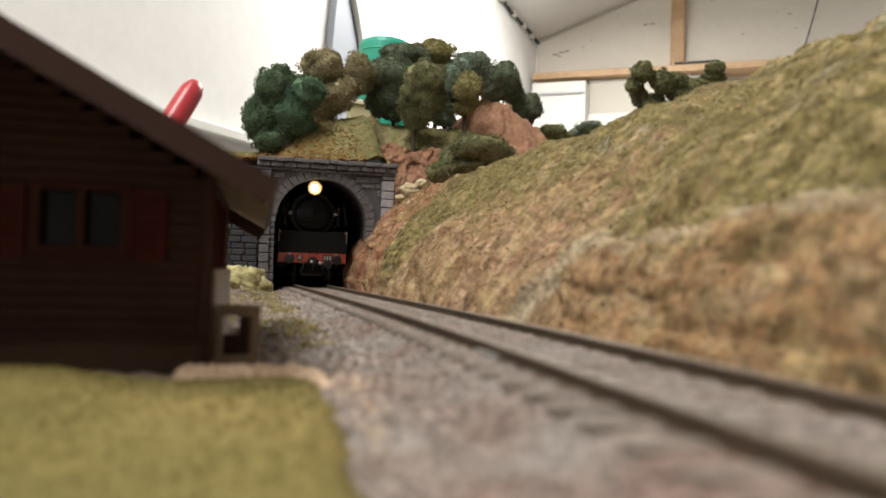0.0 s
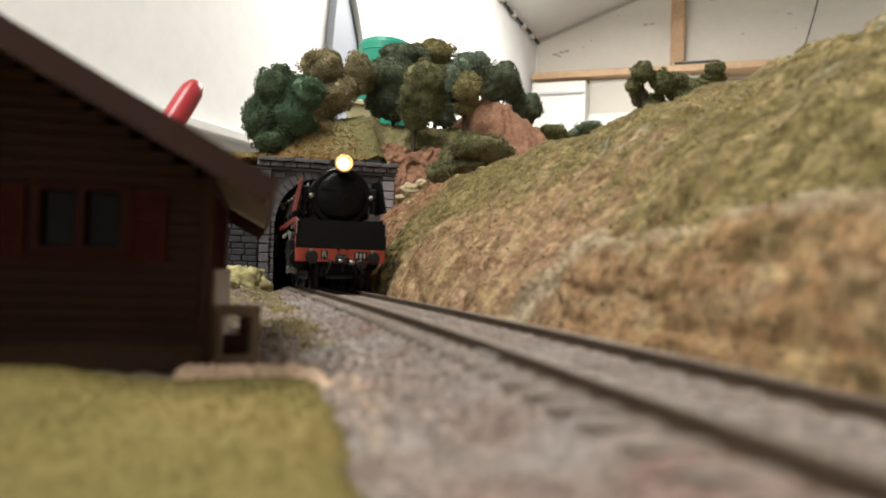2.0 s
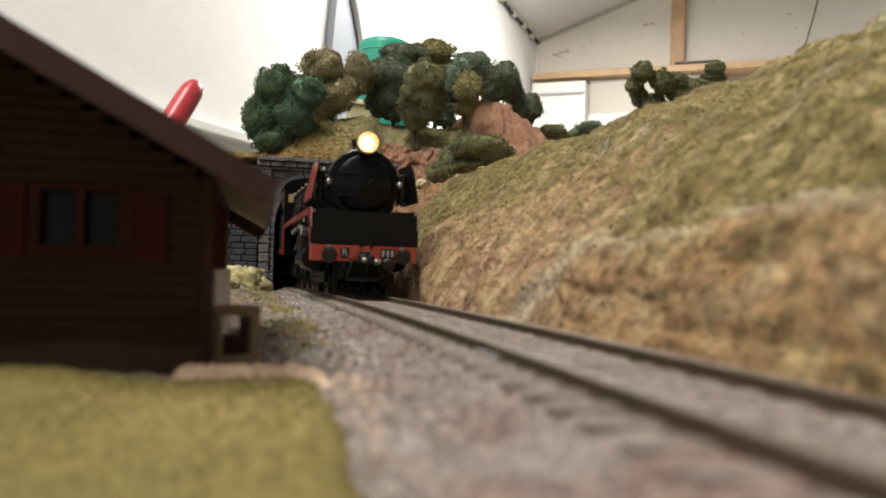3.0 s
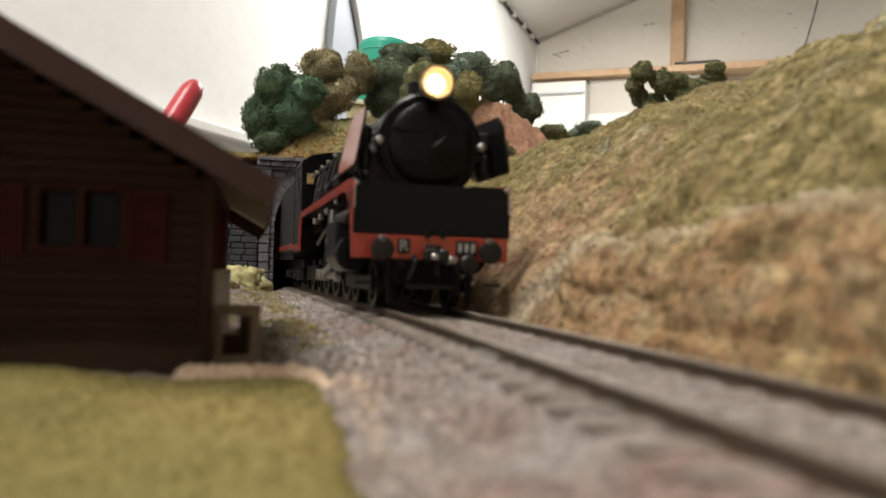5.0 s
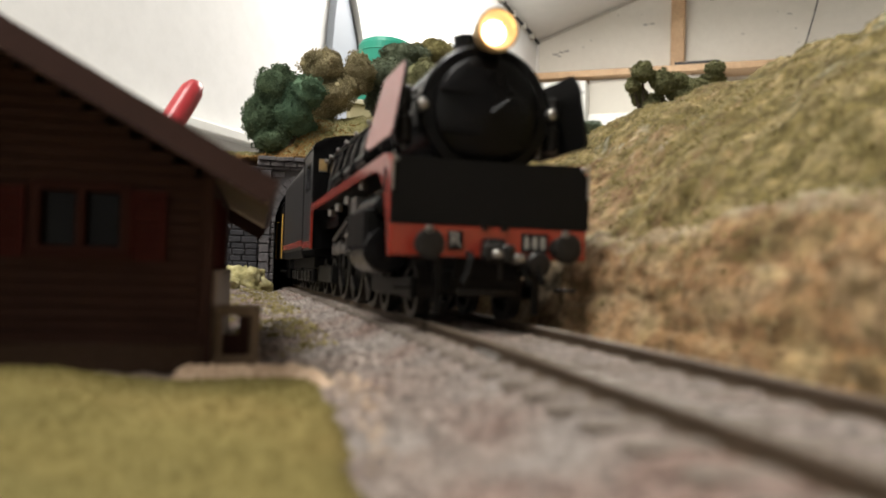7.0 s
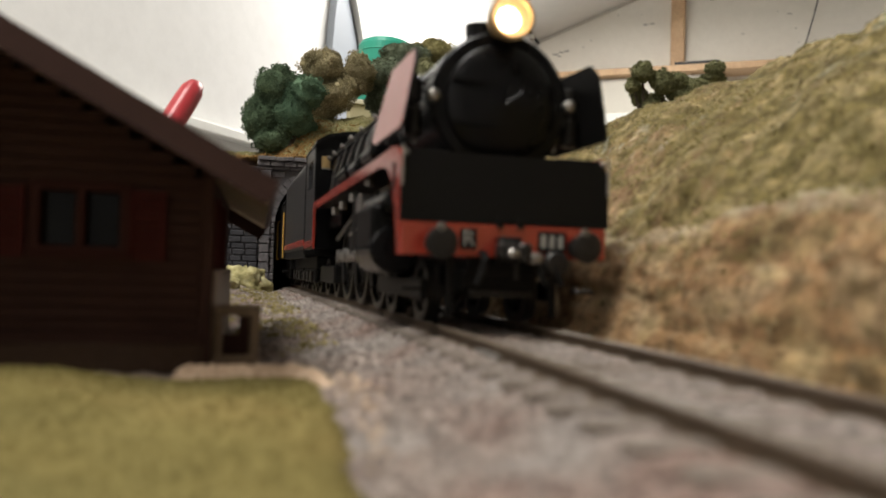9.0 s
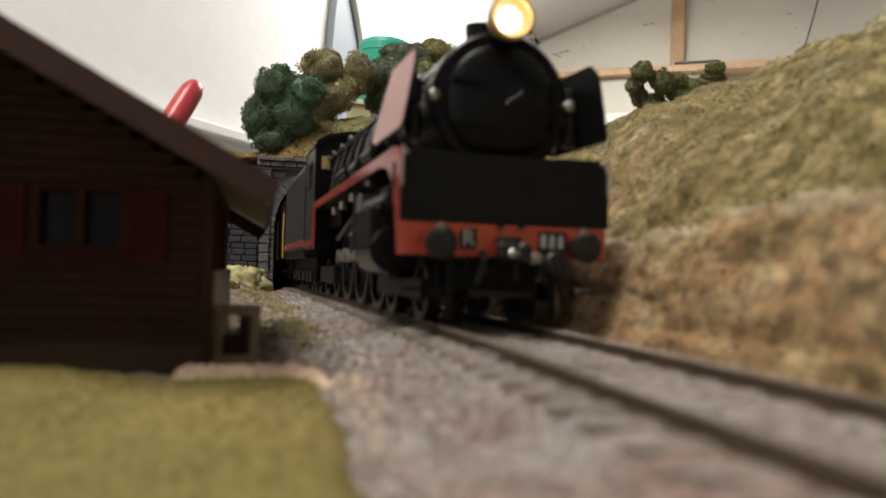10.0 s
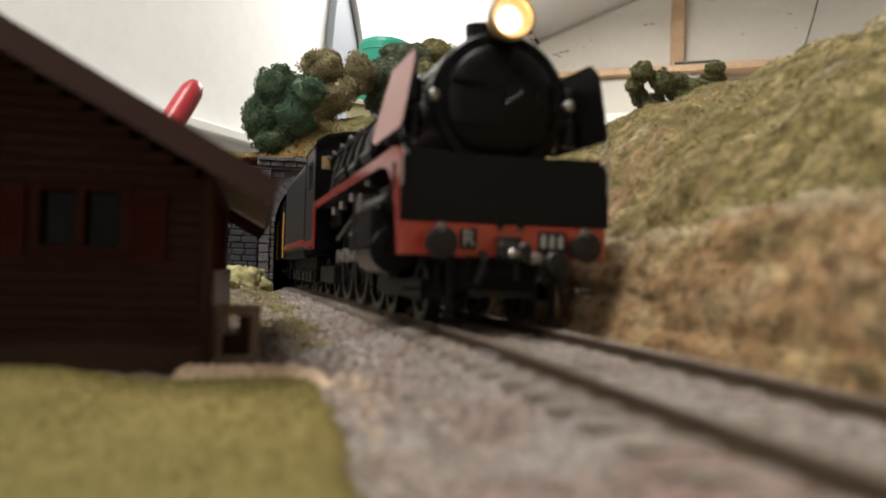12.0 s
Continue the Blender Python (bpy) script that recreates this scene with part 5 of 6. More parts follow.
# ---- the cottage ----
CY0, CY1 = 0.115, 0.178                      # front and rear walls
CX0, CX1 = -0.070, -0.0029                   # left and right walls
GZ, WALL_TOP = -0.0072, 0.0205
CXM = (CX0 + CX1) / 2
PITCHR = 0.552
cottage = thing("cottage", "dark brown timber model cottage with red shutters", "house", Matrix.Translation((0.0057, 0.0946, 0.0006)) @ Matrix.Rotation(radians(-2.3), 4, "Z") @ Matrix.Translation((-0.0057, -0.0946, 0)))


WX0, WX1, WZ0, WZ1 = -0.0249, -0.0144, 0.0097, 0.0176
wall_f = part("front_wall", boxed(CX0, WX0 - 0.0002, CY0 + 0.0016, CY0 + 0.0022, GZ, WALL_TOP), M["timber"], cottage, "dark horizontal boards")
part("front_lining", boxed(WX1 + 0.0002, CX1, CY0 + 0.0016, CY0 + 0.0022, GZ, WALL_TOP), M["timber"], cottage)
z, k = GZ + 0.0042, 0
while z < WALL_TOP + (CX1 - CXM) * PITCHR - 0.001:          # boards, sawn round the window
    z1 = z + 0.00165
    inset = max(0.0, (z1 - WALL_TOP) / PITCHR)
    spans = [(CX0 + inset, CX1 - inset)]
    if z1 > WZ0 and z < WZ1:
        spans = [(CX0 + inset, WX0), (WX1, CX1 - inset)]
    for a, b in spans:
        part("board", boxed(a, b, CY0 + (k % 3) * 0.0001, CY0 + 0.0016, z, z1 - 0.00012, bevel=0.0001), M["timber"], wall_f)
    z, k = z1, k + 1
win = part("window", boxed(WX0, WX1, CY0 + 0.0012, CY0 + 0.0014, WZ0, WZ1), M["glass"], cottage, "dark two-pane window")
for x0, x1, z0, z1 in ((WX0 - 0.0011, WX0 + 0.0003, WZ0 - 0.0008, WZ1 + 0.0008), (WX1 - 0.0003, WX1 + 0.0011, WZ0 - 0.0008, WZ1 + 0.0008), (WX0, WX1, WZ1 - 0.0003, WZ1 + 0.0009), (WX0, WX1, WZ0 - 0.0009, WZ0 + 0.0003), ((WX0 + WX1) / 2 - 0.0006, (WX0 + WX1) / 2 + 0.0006, WZ0, WZ1)):
    part("window_frame", boxed(x0, x1, CY0 - 0.0009, CY0 + 0.0012, z0, z1, bevel=0.0002), M["frame_wood"], win)
part("window_sill", boxed(WX0 - 0.0014, WX1 + 0.0014, CY0 - 0.0016, CY0, WZ0 - 0.0014, WZ0 - 0.0008, bevel=0.0001), M["frame_wood"], win)


def shutter(x0, x1, y, z0, z1, side=False):
    """A louvred shutter: its frame, and slats of their own."""
    def bit(a, b, c, d, e, f, bevel):
        return boxed(y + c, y + d, a, b, e, f, bevel=bevel) if side else boxed(a, b, y - d, y - c, e, f, bevel=bevel)
    sh = part("shutter", bit(x0, x0 + 0.0007, 0, 0.0008, z0, z1, 0.0001), M["shutter"], cottage, "slatted oxblood red shutter")
    part("stile", bit(x1 - 0.0007, x1, 0, 0.0008, z0, z1, 0.0001), M["shutter"], sh)
    n = 9
    for i in range(n):
        za = z0 + (z1 - z0) * i / n
        part("slat", bit(x0 + 0.0007, x1 - 0.0007, 0.0001, 0.0006, za, za + (z1 - z0) / n * 0.8, 0.00005), M["shutter"], sh)
    return sh


shutter(-0.0137, -0.0088, CY0, 0.0083, 0.0178)
shutter(-0.0306, -0.0266, CY0, 0.0083, 0.0178)
for y0 in (CY0 + 0.008, CY0 + 0.026):
    shutter(y0, y0 + 0.006, CX1, 0.0075, 0.0178, side=True)
part("side_window", boxed(CX1 - 0.0004, CX1 + 0.0003, CY0 + 0.0145, CY0 + 0.0255, 0.008, 0.0175), M["glass"], cottage)
bm = bmesh.new()
z = GZ + 0.0042
while z < WALL_TOP:
    box(bm, CX1 - 0.0016, CX1, CY0 + 0.0017, CY1, z, z + 0.00155)
    z += 0.00165
part("side_wall", bm, M["timber"], cottage)
part("side_wall", boxed(CX0, CX0 + 0.0016, CY0 + 0.0023, CY1, GZ, WALL_TOP), M["timber"], cottage)
bm = bmesh.new()
prism(bm, [(CX0 + 0.002, GZ), (CX1 - 0.002, GZ), (CX1 - 0.002, WALL_TOP), (CXM, WALL_TOP + (CX1 - CXM) * PITCHR - 0.001), (CX0 + 0.002, WALL_TOP)], "y", CY1 - 0.0016, CY1)
part("rear_wall", bm, M["timber"], cottage)
part("corner_post", boxed(CX1 - 0.0012, CX1 + 0.0005, CY0 - 0.0005, CY0 + 0.0010, -0.0068, WALL_TOP, bevel=0.0002), M["timber"], cottage)
part("plinth", boxed(CX0 - 0.0003, CX1 - 0.0002, CY0 - 0.0006, CY0 + 0.0025, GZ, GZ + 0.0042, bevel=0.0002), M["dark_plinth"], cottage, "brown stone plinth")
part("side_plinth", boxed(CX1 - 0.0015, CX1 + 0.0009, CY0 + 0.0014, CY1, GZ, 0.0072, bevel=0.0003), M["plinth"], cottage, "pale rendered side plinth")
# roof: two slopes with deep overhangs
VY0, VY1 = 0.0955, 0.1870
for s in (-1, 1):
    ex = CXM + s * ((CX1 - CXM) + 0.0088)
    ridge_z = 0.0180 + (0.0057 - CXM) * PITCHR
    ez = 0.0180
    t = 0.0009
    roof = part("roof", prism(bmesh.new(), [(CXM, ridge_z), (ex, ez), (ex - s * 0.0008, ez - t), (CXM, ridge_z - t * 1.1)], "y", VY0, VY1), M["roof"], cottage, "brown roof slope")
    part("soffit", prism(bmesh.new(), [(CXM, ridge_z - t * 1.1 - 0.0001), (ex - s * 0.001, ez - t - 0.0001), (ex - s * 0.0012, ez - t - 0.0006), (CXM, ridge_z - t * 1.1 - 0.0006)], "y", VY0 + 0.0012, VY1), M["soffit"], roof, "boards under the overhang, coloured pale for the light on them")
    for y0, y1, deep in ((VY0 - 0.0009, VY0 + 0.0012, 0.0029), (VY1 - 0.0012, VY1 + 0.0009, 0.0040)):
        part("bargeboard", prism(bmesh.new(), [(CXM, ridge_z - 0.0002), (ex, ez - 0.0002), (ex - s * deep * 0.52, ez - deep), (CXM, ridge_z - deep * 1.35)], "y", y0, y1), M["roof"], roof)
    part("eave_board", prism(bmesh.new(), [(ex - s * 0.0001, ez - 0.0002), (ex - s * 0.0006, ez - 0.0014), (ex - s * 0.0014, ez - 0.0012), (ex - s * 0.0011, ez - 0.0002)], "y", VY0 + 0.0012, VY1 - 0.0012), M["roof"], roof)

# small open box frame against the cottage's corner
crate = thing("plank_box", "small grey brown open plank box beside the cottage", "box", Matrix.Identity(4))
B0, B1, BY, BZ0, BZ1 = -0.0013, 0.0051, 0.1165, -0.0056, 0.0026
for x in (B0, B1 - 0.0013):
    for y in (BY, BY + 0.0055):
        part("post", boxed(x, x + 0.0013, y, y + 0.0013, BZ0, BZ1, bevel=0.0002), M["crate"], crate)
for y in (BY - 0.0001, BY + 0.0056):
    part("top_rail", boxed(B0 - 0.0001, B1 + 0.0001, y, y + 0.0014, BZ1 - 0.0012, BZ1 + 0.0002, bevel=0.0002), M["crate"], crate)
    part("bottom_rail", boxed(B0 - 0.0001, B1 + 0.0001, y, y + 0.0014, BZ0, BZ0 + 0.0015, bevel=0.0002), M["crate"], crate)
for x in (B0 - 0.0001, B1 - 0.0012):
    part("side_rail", boxed(x + 0.0001, x + 0.0012, BY + 0.0013, BY + 0.0056, BZ1 - 0.0011, BZ1 + 0.0001, bevel=0.0001), M["crate"], crate)
part("inner_board", boxed(B0 + 0.0036, B1 - 0.0014, BY + 0.0030, BY + 0.0036, BZ0, BZ1 - 0.0014, bevel=0.0001), M["timber"], crate)
part("inner_board", boxed(B0 + 0.0014, B0 + 0.0036, BY + 0.0034, BY + 0.0040, BZ0, BZ0 + 0.0042, bevel=0.0001), M["timber"], crate)

# red handle behind the cottage
pen = thing("red_handle", "glossy red plastic tool handle standing behind the cottage", "tool", Matrix.Identity(4))
p_top, p_dir = Vector((-0.0122, 0.30, 0.0738)), Vector((0.0062, 0.012, 0.0150)).normalized()
foot = p_top - p_dir * 0.118
bm = bmesh.new()
lathe(bm, foot, p_dir, [(0, 0.0026), (0.05, 0.0034), (0.055, 0.0040), (0.09, 0.0041), (0.108, 0.0042), (0.113, 0.0040), (0.1165, 0.0030), (0.118, 0.0012), (0.1183, 0.0003)], 24)
part("grip", bm, M["red_plastic"], pen, smooth=True)

# green tub behind the trees
tub = thing("green_tub", "upturned sea green plastic tub behind the trees", "tub", pose(0.1125, 0.60, 0))
tz = mound_height(0.1125, 0.60) - 0.004
part("shell", lathe(bmesh.new(), (0, 0, tz), (0, 0, 1), [(0, 0.0225), (0.1745 - tz, 0.0205), (0.1795 - tz, 0.0200), (0.1828 - tz, 0.0180), (0.1845 - tz, 0.0135), (0.1848 - tz, 0.0005)], 40), M["green_plastic"], tub)
part("band", lathe(bmesh.new(), (0, 0, 0.1735), (0, 0, 1), [(0, 0.0206), (0.0006, 0.0210), (0.0012, 0.0206)], 40), M["green_plastic"], tub)
box_thing = thing("cream_box", "small cream card box with flared rim on the mound", "box", pose(0.088, 0.545, 0))
bz = mound_height(0.088, 0.545)
part("body", boxed(-0.010, 0.010, -0.008, 0.008, bz - 0.004, 0.1205, bevel=0.0006), surface("cream_card", two((0.55, 0.5, 0.3)), two((0.6, 0.54, 0.34), 0.9), 40, 400, 0.8, 0.1), box_thing)
part("rim", boxed(-0.0125, 0.0125, -0.010, 0.010, 0.1205, 0.1240, bevel=0.0006), surface("pale_card", two((0.7, 0.67, 0.5)), two((0.74, 0.7, 0.54), 0.9), 40, 400, 0.8, 0.1), box_thing)

# ---- foreground turf ----


def turf_edge(y):
    """The turf's ragged right border."""
    return 0.0100 + 0.0036 * smoothstep(0.05, 0.09, y) - 0.0040 * smoothstep(0.098, 0.112, y) + rough(y, 2, 0, 70, 0.0012)


def turf_point(u, y):
    e = turf_edge(y)
    x = e - u * (e + 0.12)
    back = smoothstep(0.1115, 0.100, y)
    side = smoothstep(0.0, 0.022, u)
    z = -0.0071 + (0.0017 + 0.0019 * smoothstep(-0.006, -0.022, x)) * back * side + rough(x, y, 0, 70, 0.0004) + rough(x, y, 4, 500, 0.0001)
    return (x, y, z)


turf = sheet("turf", np.concatenate([np.linspace(0, 0.4, 70), np.linspace(0.4, 1, 20)[1:]]), np.concatenate([np.arange(-0.15, 0.03, 0.005), np.arange(0.03, 0.1125, 0.0007)]), turf_point, M["grass"])
tagged(turf, "olive flock turf before the cottage", "grass", kind="structure")
spots = []
rng = random.Random(21)
for _ in range(9000):
    y = rng.uniform(0.033, 0.1115)
    u = rng.random() ** 1.4 * 0.55
    p = turf_point(u, y)
    spots.append((p, rng.uniform(0.00012, 0.0003)))
tagged(crumbs("turf_flock", spots, M["grass"], flat=1.2), "loose olive flock on the turf", "grass", kind="stuff")
# sandy rim behind the turf


def berm_point(u, v):
    x = -0.0075 + 0.0225 * u
    bow = 0.013 * smoothstep(0.62, 1.0, u) ** 1.5
    y = 0.1010 + 0.0110 * v - bow
    h = math.sin(math.pi * v) ** 0.7 * smoothstep(0.0, 0.16, u) * smoothstep(1.0, 0.86, u)
    return (x, y, -0.0074 + 0.0029 * h + rough(x, y, 0, 130, 0.0007) + rough(x, y, 2, 700, 0.00025))


tagged(sheet("sandy_berm", np.linspace(0, 1, 80), np.linspace(0, 1, 30), berm_point, M["sand"]), "sandy plaster rim between turf and cottage", "ground", kind="structure")
spots = []
for _ in range(1100):
    if rng.random() < 0.10:
        y = rng.uniform(0.055, 0.105)
        x = turf_edge(y) + rng.gauss(0.0006, 0.0010)
        spots.append(((x, y, ground_height(x, y) + 0.0002), rng.uniform(0.0002, 0.0005)))
    else:
        p = berm_point(rng.random(), rng.random())
        spots.append((p, rng.uniform(0.0002, 0.0006)))
tagged(crumbs("sandy_grit", spots, M["sand"], flat=0.8), "loose sandy grit round the turf", "ground", kind="stuff")

# ---- ballast and loose stones ----
spots = []
rng = random.Random(8)
while len(spots) < 42000:
    y = 0.022 + 0.40 * rng.random() ** 1.5
    if rng.random() < 0.55:
        x = XC + bend(y) + rng.uniform(-0.019, 0.0175)
    else:
        x = rng.uniform(-0.004, XC + bend(y) - 0.012)
    d = abs(x - XT - bend(y))
    if abs(d - GAUGE) < 0.0013 or (d < 0.0140 and abs((y + 0.10 + 0.0034) % 0.0068 - 0.0034) < 0.0014 and rng.random() < 0.75):
        continue
    z = ground_height(x, y)
    spots.append(((x, y, z + 0.0001), rng.uniform(0.00022, 0.00055)))
tagged(crumbs("ballast", spots, M["stone"]), "grey brown model ballast stones along the track", "gravel", kind="stuff")
# green flock among the gravel between cottage and portal
spots = []
for _ in range(5200):
    y = rng.uniform(0.125, 0.385)
    x = rng.uniform(-0.006, 0.024) - 0.02 * (0.385 - y)
    if noise.noise((x * 90, y * 45, 6.0)) + rng.uniform(-0.3, 0.3) > 0.0:
        spots.append(((x, y, ground_height(x, y) + 0.0002), rng.uniform(0.0003, 0.0008)))
tagged(crumbs("green_flock", spots, M["tuft"], flat=0.8), "olive green flock among the gravel", "grass", kind="stuff")
# flock and grit on the slopes
spots, grit = [], []
rng = random.Random(15)
for _ in range(16000):
    u = rng.uniform(1.0, 2.15) if rng.random() < 0.8 else rng.uniform(0.1, 1.0)
    y = 0.05 + 0.37 * rng.random()
    if noise.noise((y * 30, u * 3.0, 2.0)) + rng.uniform(-0.35, 0.35) > 0.0 and u > 0.8:
        spots.append((hill_point(u, y), rng.uniform(0.0002, 0.00055)))
    elif rng.random() < 0.5:
        grit.append((hill_point(u, y), rng.uniform(0.0002, 0.0005)))
tagged(crumbs("hill_flock", spots, M["tuft"], flat=0.9), "olive flock clinging to the slope", "grass", kind="stuff")
tagged(crumbs("hill_grit", grit, M["hill_crumb"], flat=0.9), "pale grit on the slope", "gravel", kind="stuff")
spots, ochre = [], []
for _ in range(11000):
    x, y = rng.uniform(0.0, 0.14), 0.405 + 0.09 * rng.random()
    if y < 0.405 + 0.029 * smoothstep(0.072, 0.084, x):
        continue
    s = ((x, y, mound_height(x, y)), rng.uniform(0.0002, 0.0005))
    (ochre if y < 0.432 - 0.2 * max(0, x - 0.05) and rng.random() < 0.75 - 8 * max(0, x - 0.03) else spots).append(s)
for _ in range(7000):
    x, y = 0.004 + 0.085 * rng.random() ** 1.7, 0.404 + 0.045 * rng.random() ** 1.6
    if x < 0.070 and rng.random() > (x - 0.03) * 20:
        ochre.append(((x, y, mound_height(x, y)), rng.uniform(0.0004, 0.0010)))
tagged(crumbs("mound_flock", spots, M["mound"], flat=0.9), "olive flock on the tunnel mound", "grass", kind="stuff")
tagged(crumbs("ochre_flock", ochre, M["bracken"], flat=0.9), "ochre flock above the portal", "grass", kind="stuff")


# ---- trees and bushes ----
def plant(name, label, lobes, leaf, foot, category="tree", seed=0, density=1.0, group="model trees"):
    """A flocked tree or bush: lobes (x, y, z, rx, rz) in the world, a trunk from its foot to them."""
    foot = Vector(foot)
    rng = random.Random(seed)
    at = thing(name, label, category, Matrix.Translation(foot), group)
    if category == "tree":
        bm = bmesh.new()
        low = min(lobes, key=lambda b: b[2])
        p = Vector((0, 0, -0.004))
        q = Vector(low[:3]) - foot
        mid = p.lerp(q, 0.55) + Vector((rng.uniform(-1, 1), rng.uniform(-1, 1), 0)) * 0.001
        rod(bm, p, mid, 0.0016, 8, 0.0012)
        rod(bm, mid, q, 0.0012, 8, 0.0008)
        for b in lobes:
            rod(bm, mid, Vector(b[:3]) - foot, 0.0009, 6, 0.0004)
        part("trunk", bm, M["bark"], at)
    bm = bmesh.new()
    spots = []
    full = []
    for x, y, z, rx, rz in lobes:                          # each lobe breaks up into smaller clumps
        full.append((x, y, z, rx * 1.02, rz * 1.03))
        for _ in range(5):
            d = Vector((rng.gauss(0, 1), rng.gauss(0, 1) - 0.5, rng.gauss(0, 1))).normalized()
            q = rng.uniform(0.40, 0.58)
            full.append((x + d.x * rx * 0.52, y + d.y * rx * 0.52, z + d.z * rz * 0.52, rx * q, rz * q))
    for x, y, z, rx, rz in full:
        c = Vector((x, y, z)) - foot
        res = bmesh.ops.create_icosphere(bm, subdivisions=2, radius=1.0)
        off = rng.uniform(0, 50)
        for v in res["verts"]:
            d = v.co.normalized()
            k = 0.84 + 0.30 * noise.noise(d * 1.7 + Vector((off, 0, 0))) + 0.16 * noise.noise(d * 4.5 + Vector((0, off, 0)))
            v.co = c + Vector((d.x * rx * k, d.y * rx * k, d.z * rz * k))
        n = int(density * 2500 * (rx / 0.012) * (rz / 0.012)) + 120
        for _ in range(n):
            d = Vector((rng.gauss(0, 1), rng.gauss(0, 1), rng.gauss(0, 1))).normalized()
            k = 0.84 + 0.30 * noise.noise(d * 1.7 + Vector((off, 0, 0))) + 0.16 * noise.noise(d * 4.5 + Vector((0, off, 0)))
            k *= rng.uniform(0.98, 1.08) + (rng.random() < 0.08) * rng.uniform(0, 0.10)
            spots.append((tuple(c + Vector((d.x * rx * k, d.y * rx * k, d.z * rz * k))), rng.uniform(0.00025, 0.0006)))
    part("crown_core", bm, leaf, at, smooth=True)
    crown = crumbs("crown", spots, leaf, at, flat=1.0)
    return at


def mz(x, y):
    return mound_height(x, y)


def crest_z(x, y):
    """The hilltop's height behind its crest."""
    toe, bank, crest = hill_section(y)
    return hill_point(2 + max(0.0, x - crest[0]) / 0.30, y)[2] - 0.0005


plant("tree", "dark green rounded flock tree at the mound's edge", [(0.0245, 0.442, 0.1082, 0.0125, 0.0107), (0.0167, 0.445, 0.0891, 0.0116, 0.0126), (0.0231, 0.448, 0.1004, 0.0133, 0.012), (0.0216, 0.442, 0.0768, 0.0099, 0.0071), (0.0289, 0.445, 0.0825, 0.0097, 0.0087)], F["dark"], (0.0181, 0.445, mz(0.0181, 0.445)), seed=1)
plant("tree", "mid green flock tree standing before a darker one", [(0.0387, 0.435, 0.1034, 0.0115, 0.0103), (0.0326, 0.438, 0.0932, 0.0112, 0.0118), (0.0365, 0.441, 0.0859, 0.01, 0.0066)], F["green2"], (0.0305, 0.438, mz(0.0305, 0.438)), seed=16)
plant("tree", "olive brown leaning flock tree with a forked crown", [(0.0501, 0.459, 0.1238, 0.0135, 0.0113), (0.0717, 0.462, 0.1241, 0.01, 0.0112), (0.0619, 0.465, 0.1166, 0.0129, 0.0102), (0.0556, 0.459, 0.1076, 0.0139, 0.0108), (0.0492, 0.462, 0.099, 0.0105, 0.0087), (0.0714, 0.465, 0.1167, 0.0087, 0.0065)], F["brown"], (0.048, 0.462, mz(0.048, 0.462)), seed=2)
plant("tree", "large dark green flock tree on the mound", [(0.0933, 0.472, 0.1248, 0.0151, 0.0136), (0.0913, 0.475, 0.1124, 0.0134, 0.0132), (0.0989, 0.478, 0.1099, 0.0112, 0.0106), (0.105, 0.472, 0.1183, 0.0107, 0.0123), (0.0969, 0.475, 0.1038, 0.0081, 0.0049)], F["deep"], (0.0956, 0.475, mz(0.0956, 0.475)), seed=3)
plant("tree", "blue green flock tree with a domed top", [(0.0995, 0.482, 0.1415, 0.0124, 0.0081), (0.1104, 0.485, 0.1426, 0.0111, 0.0076), (0.1082, 0.488, 0.1345, 0.0111, 0.0109)], F["deep"], (0.107, 0.485, mz(0.107, 0.485)), seed=17)
plant("tree", "olive topped flock tree behind the others", [(0.125, 0.489, 0.1477, 0.0124, 0.0088), (0.116, 0.492, 0.146, 0.0109, 0.0081), (0.1276, 0.495, 0.1412, 0.0104, 0.0093)], F["olive"], (0.1263, 0.492, mz(0.1263, 0.492)), seed=4)
plant("tree", "tall egg-shaped olive green flock tree", [(0.1068, 0.442, 0.1185, 0.0125, 0.0119), (0.1057, 0.445, 0.1076, 0.0139, 0.0142), (0.1038, 0.448, 0.098, 0.0102, 0.008)], F["deep2"], (0.101, 0.445, mz(0.101, 0.445)), seed=5)
plant("tree", "blue green flock tree behind the egg-shaped one", [(0.1285, 0.467, 0.1238, 0.0081, 0.0132), (0.1281, 0.47, 0.1115, 0.0076, 0.0106), (0.1268, 0.473, 0.1028, 0.0082, 0.0053)], F["green"], (0.1285, 0.47, mz(0.1285, 0.47)), seed=18)
plant("tree", "pale blue green flock tree", [(0.1419, 0.475, 0.137, 0.0118, 0.0094), (0.1497, 0.478, 0.1411, 0.0078, 0.0073), (0.1498, 0.481, 0.1305, 0.009, 0.0088)], F["green"], (0.1473, 0.478, mz(0.1473, 0.478)), seed=6)
plant("tree", "small olive flock tree", [(0.1354, 0.452, 0.1167, 0.0091, 0.0113), (0.1345, 0.455, 0.1069, 0.0067, 0.0059)], F["olive"], (0.1358, 0.455, mz(0.1358, 0.455)), seed=7)
plant("tree", "dark round flock tree behind the rock peak", [(0.1743, 0.502, 0.1391, 0.013, 0.0112), (0.1703, 0.505, 0.1308, 0.0114, 0.0074), (0.1815, 0.508, 0.1341, 0.0076, 0.0074)], F["deep"], (0.1738, 0.505, mz(0.1738, 0.505)), seed=8)
plant("tree", "small dark flock tree on the peak's flank", [(0.1981, 0.512, 0.1239, 0.0093, 0.0103), (0.1887, 0.515, 0.1306, 0.0081, 0.0072), (0.1975, 0.518, 0.1155, 0.0069, 0.0056), (0.192, 0.512, 0.1195, 0.0077, 0.0071)], F["deep"], (0.1984, 0.515, mz(0.1984, 0.515)), seed=9)
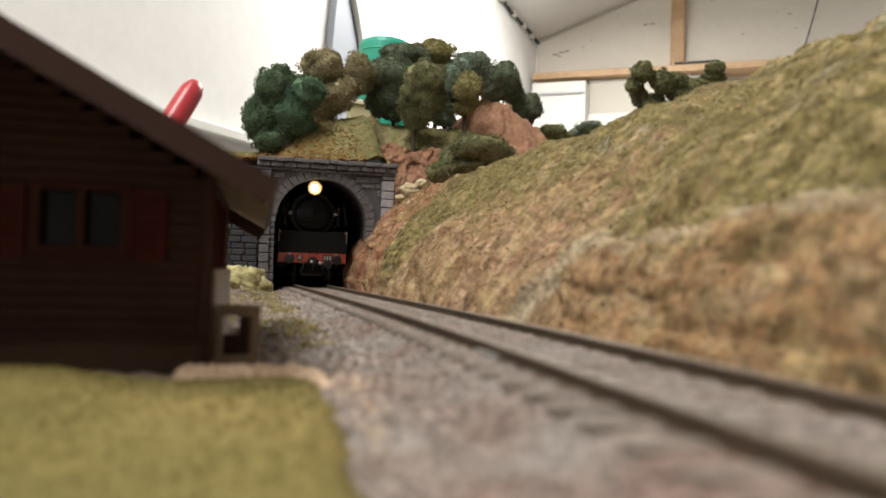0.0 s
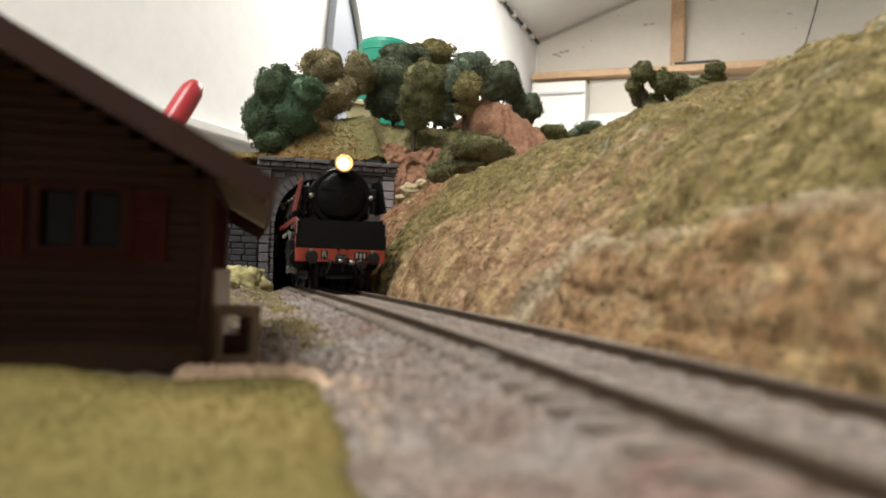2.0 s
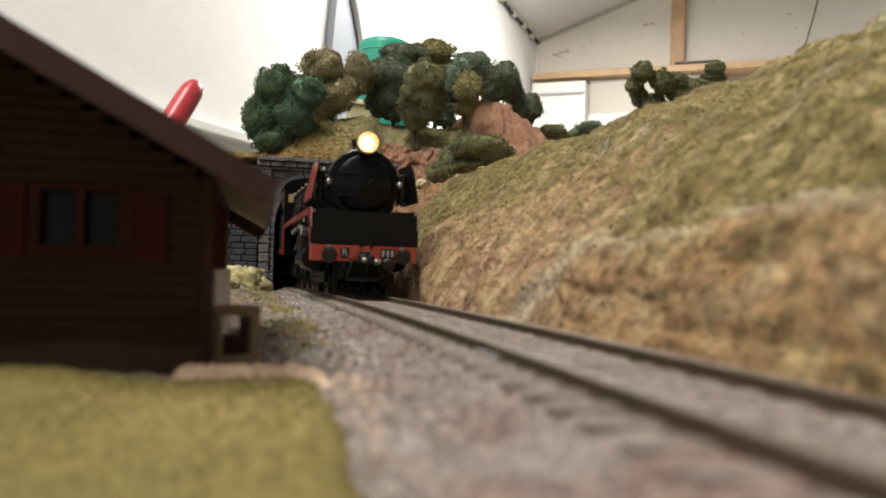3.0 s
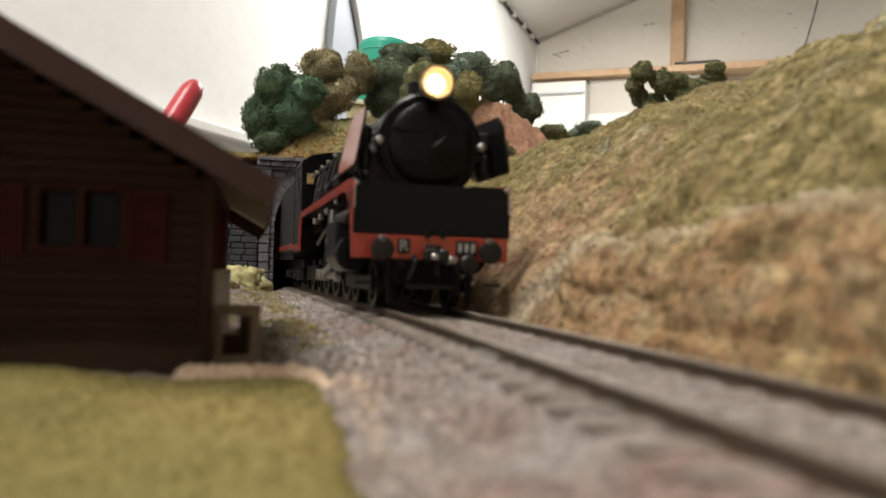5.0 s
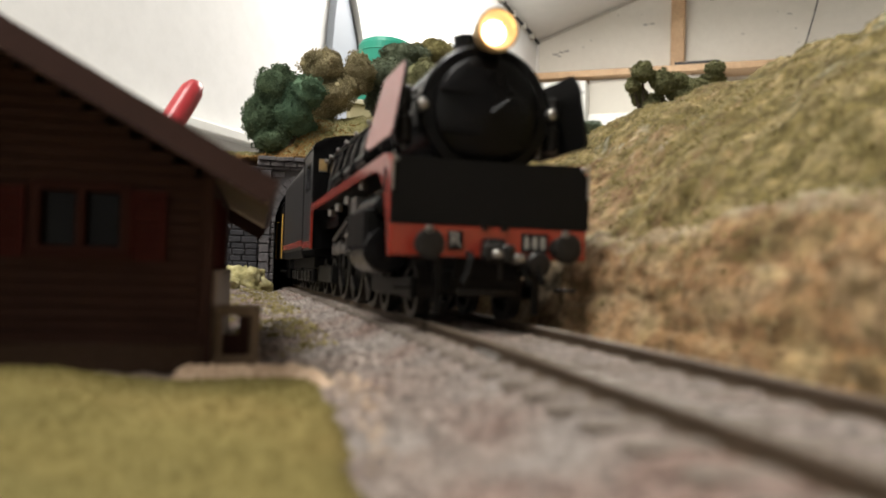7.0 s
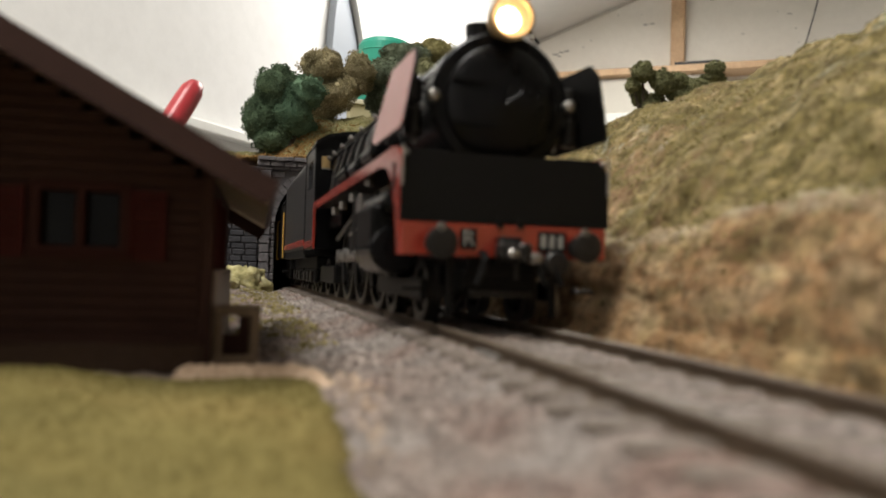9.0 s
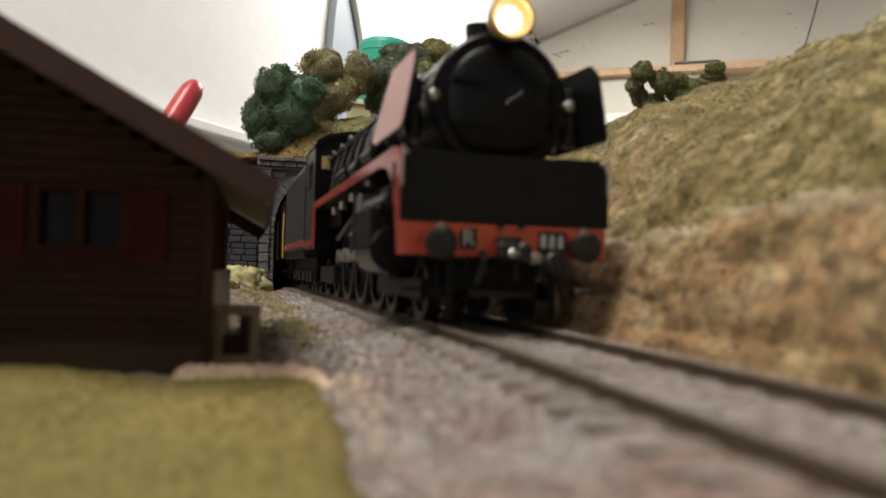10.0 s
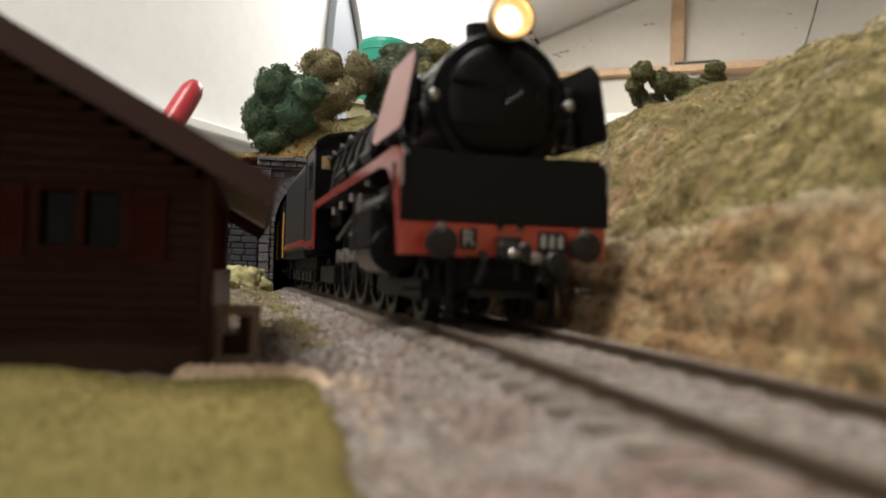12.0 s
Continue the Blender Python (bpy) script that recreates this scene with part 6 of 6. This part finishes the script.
plant("bush", "dense dark green bush on the rock ledge", [(0.1231, 0.389, 0.0722, 0.0169, 0.0082), (0.1356, 0.392, 0.0713, 0.0089, 0.0063), (0.1145, 0.395, 0.0661, 0.0114, 0.0087), (0.1039, 0.389, 0.0584, 0.0086, 0.0058), (0.1197, 0.392, 0.0622, 0.0136, 0.0052)], F["deep2"], (0.1166, 0.392, 0.0551), "bush", seed=10, group="bushes")
plant("bush", "low green bush behind the crest", [(0.2220, 0.5270, 0.1103, 0.0109, 0.0063), (0.2330, 0.5300, 0.1082, 0.0076, 0.0042)], F["deep2"], (0.2266, 0.530, mz(0.2266, 0.530)), "bush", seed=11, group="bushes")
plant("bush", "low bright green bush behind the crest", [(0.2506, 0.5270, 0.1157, 0.0111, 0.0052), (0.2418, 0.5300, 0.1109, 0.0059, 0.0043)], F["green"], (0.2463, 0.530, mz(0.2463, 0.530)), "bush", seed=12, group="bushes")
plant("tree", "dark olive flock tree beyond the hill's crest", [(0.1480, 0.2670, 0.0852, 0.0046, 0.0046), (0.1458, 0.2700, 0.0807, 0.0032, 0.0027), (0.1501, 0.2730, 0.0777, 0.0036, 0.0037), (0.1521, 0.2685, 0.0731, 0.0032, 0.0028)], F["deep2"], (0.1508, 0.270, crest_z(0.1508, 0.270)), seed=13)
plant("tree", "spreading dark olive flock tree beyond the crest", [(0.1565, 0.2670, 0.0821, 0.0046, 0.0051), (0.1637, 0.2700, 0.0824, 0.0065, 0.0047), (0.1566, 0.2730, 0.0761, 0.0046, 0.0037), (0.1651, 0.2685, 0.0781, 0.0056, 0.0033), (0.1598, 0.2715, 0.0725, 0.0055, 0.0032), (0.1704, 0.2670, 0.0821, 0.0052, 0.0029)], F["deep2"], (0.1593, 0.270, crest_z(0.1593, 0.270)), seed=14)
plant("bush", "dark olive bush beyond the crest", [(0.1789, 0.2670, 0.0897, 0.0038, 0.0031), (0.1802, 0.2700, 0.0865, 0.0053, 0.0024), (0.1747, 0.2730, 0.0847, 0.0047, 0.0022)], F["deep2"], (0.1775, 0.270, crest_z(0.1775, 0.270)), "bush", seed=15, group="bushes")

# pale lichen boulders beside the portal and on the ledge


def boulder(label, x, y, z, r, mat, seed, squash=0.7):
    bm = bmesh.new()
    bmesh.ops.create_icosphere(bm, subdivisions=4, radius=1.0)
    for v in bm.verts:
        d = v.co.normalized()
        k = 1 + 0.35 * noise.noise(d * 1.8 + Vector((seed, 0, 0))) + 0.20 * noise.noise(d * 5 + Vector((seed, 3, 0))) + 0.12 * abs(noise.noise(d * 11)) + 0.05 * noise.noise(d * 26)
        v.co = Vector((d.x * r * k, d.y * r * k, d.z * r * squash * k))
    ob = link("boulder", bm, mat, smooth=True, at=Matrix.Translation((x, y, z)))
    return tagged(ob, label, "rock", "boulders")


boulder("pale yellow green lichen boulder beside the portal", 0.0085, 0.362, 0.0008, 0.0100, M["yellow_rock"], 2.0, 0.75)
boulder("pale yellow green lichen boulder beside the cottage", 0.0005, 0.335, -0.0006, 0.0062, M["yellow_rock"], 6.0, 0.7)
M["cream"] = surface("cream_plaster_stone", [(0.36, (0.36, 0.29, 0.16)), (0.6, (0.56, 0.48, 0.30))], two((0.55, 0.47, 0.30), 0.6), 190, 900, 0.95, 0.8)
for x, z, r in ((0.0842, 0.0452, 0.0024), (0.0892, 0.0492, 0.0046), (0.0955, 0.0528, 0.0034)):
    boulder("pale cream stone on the rock ledge", x, 0.3935, z, r, M["cream"], 9.0 + x * 4000, 0.6 + 300 * r % 0.3)
boulder("small pale stone at the slope's foot", 0.069, 0.36, -0.001, 0.0022, M["sand"], 4.0, 0.7)

motions()
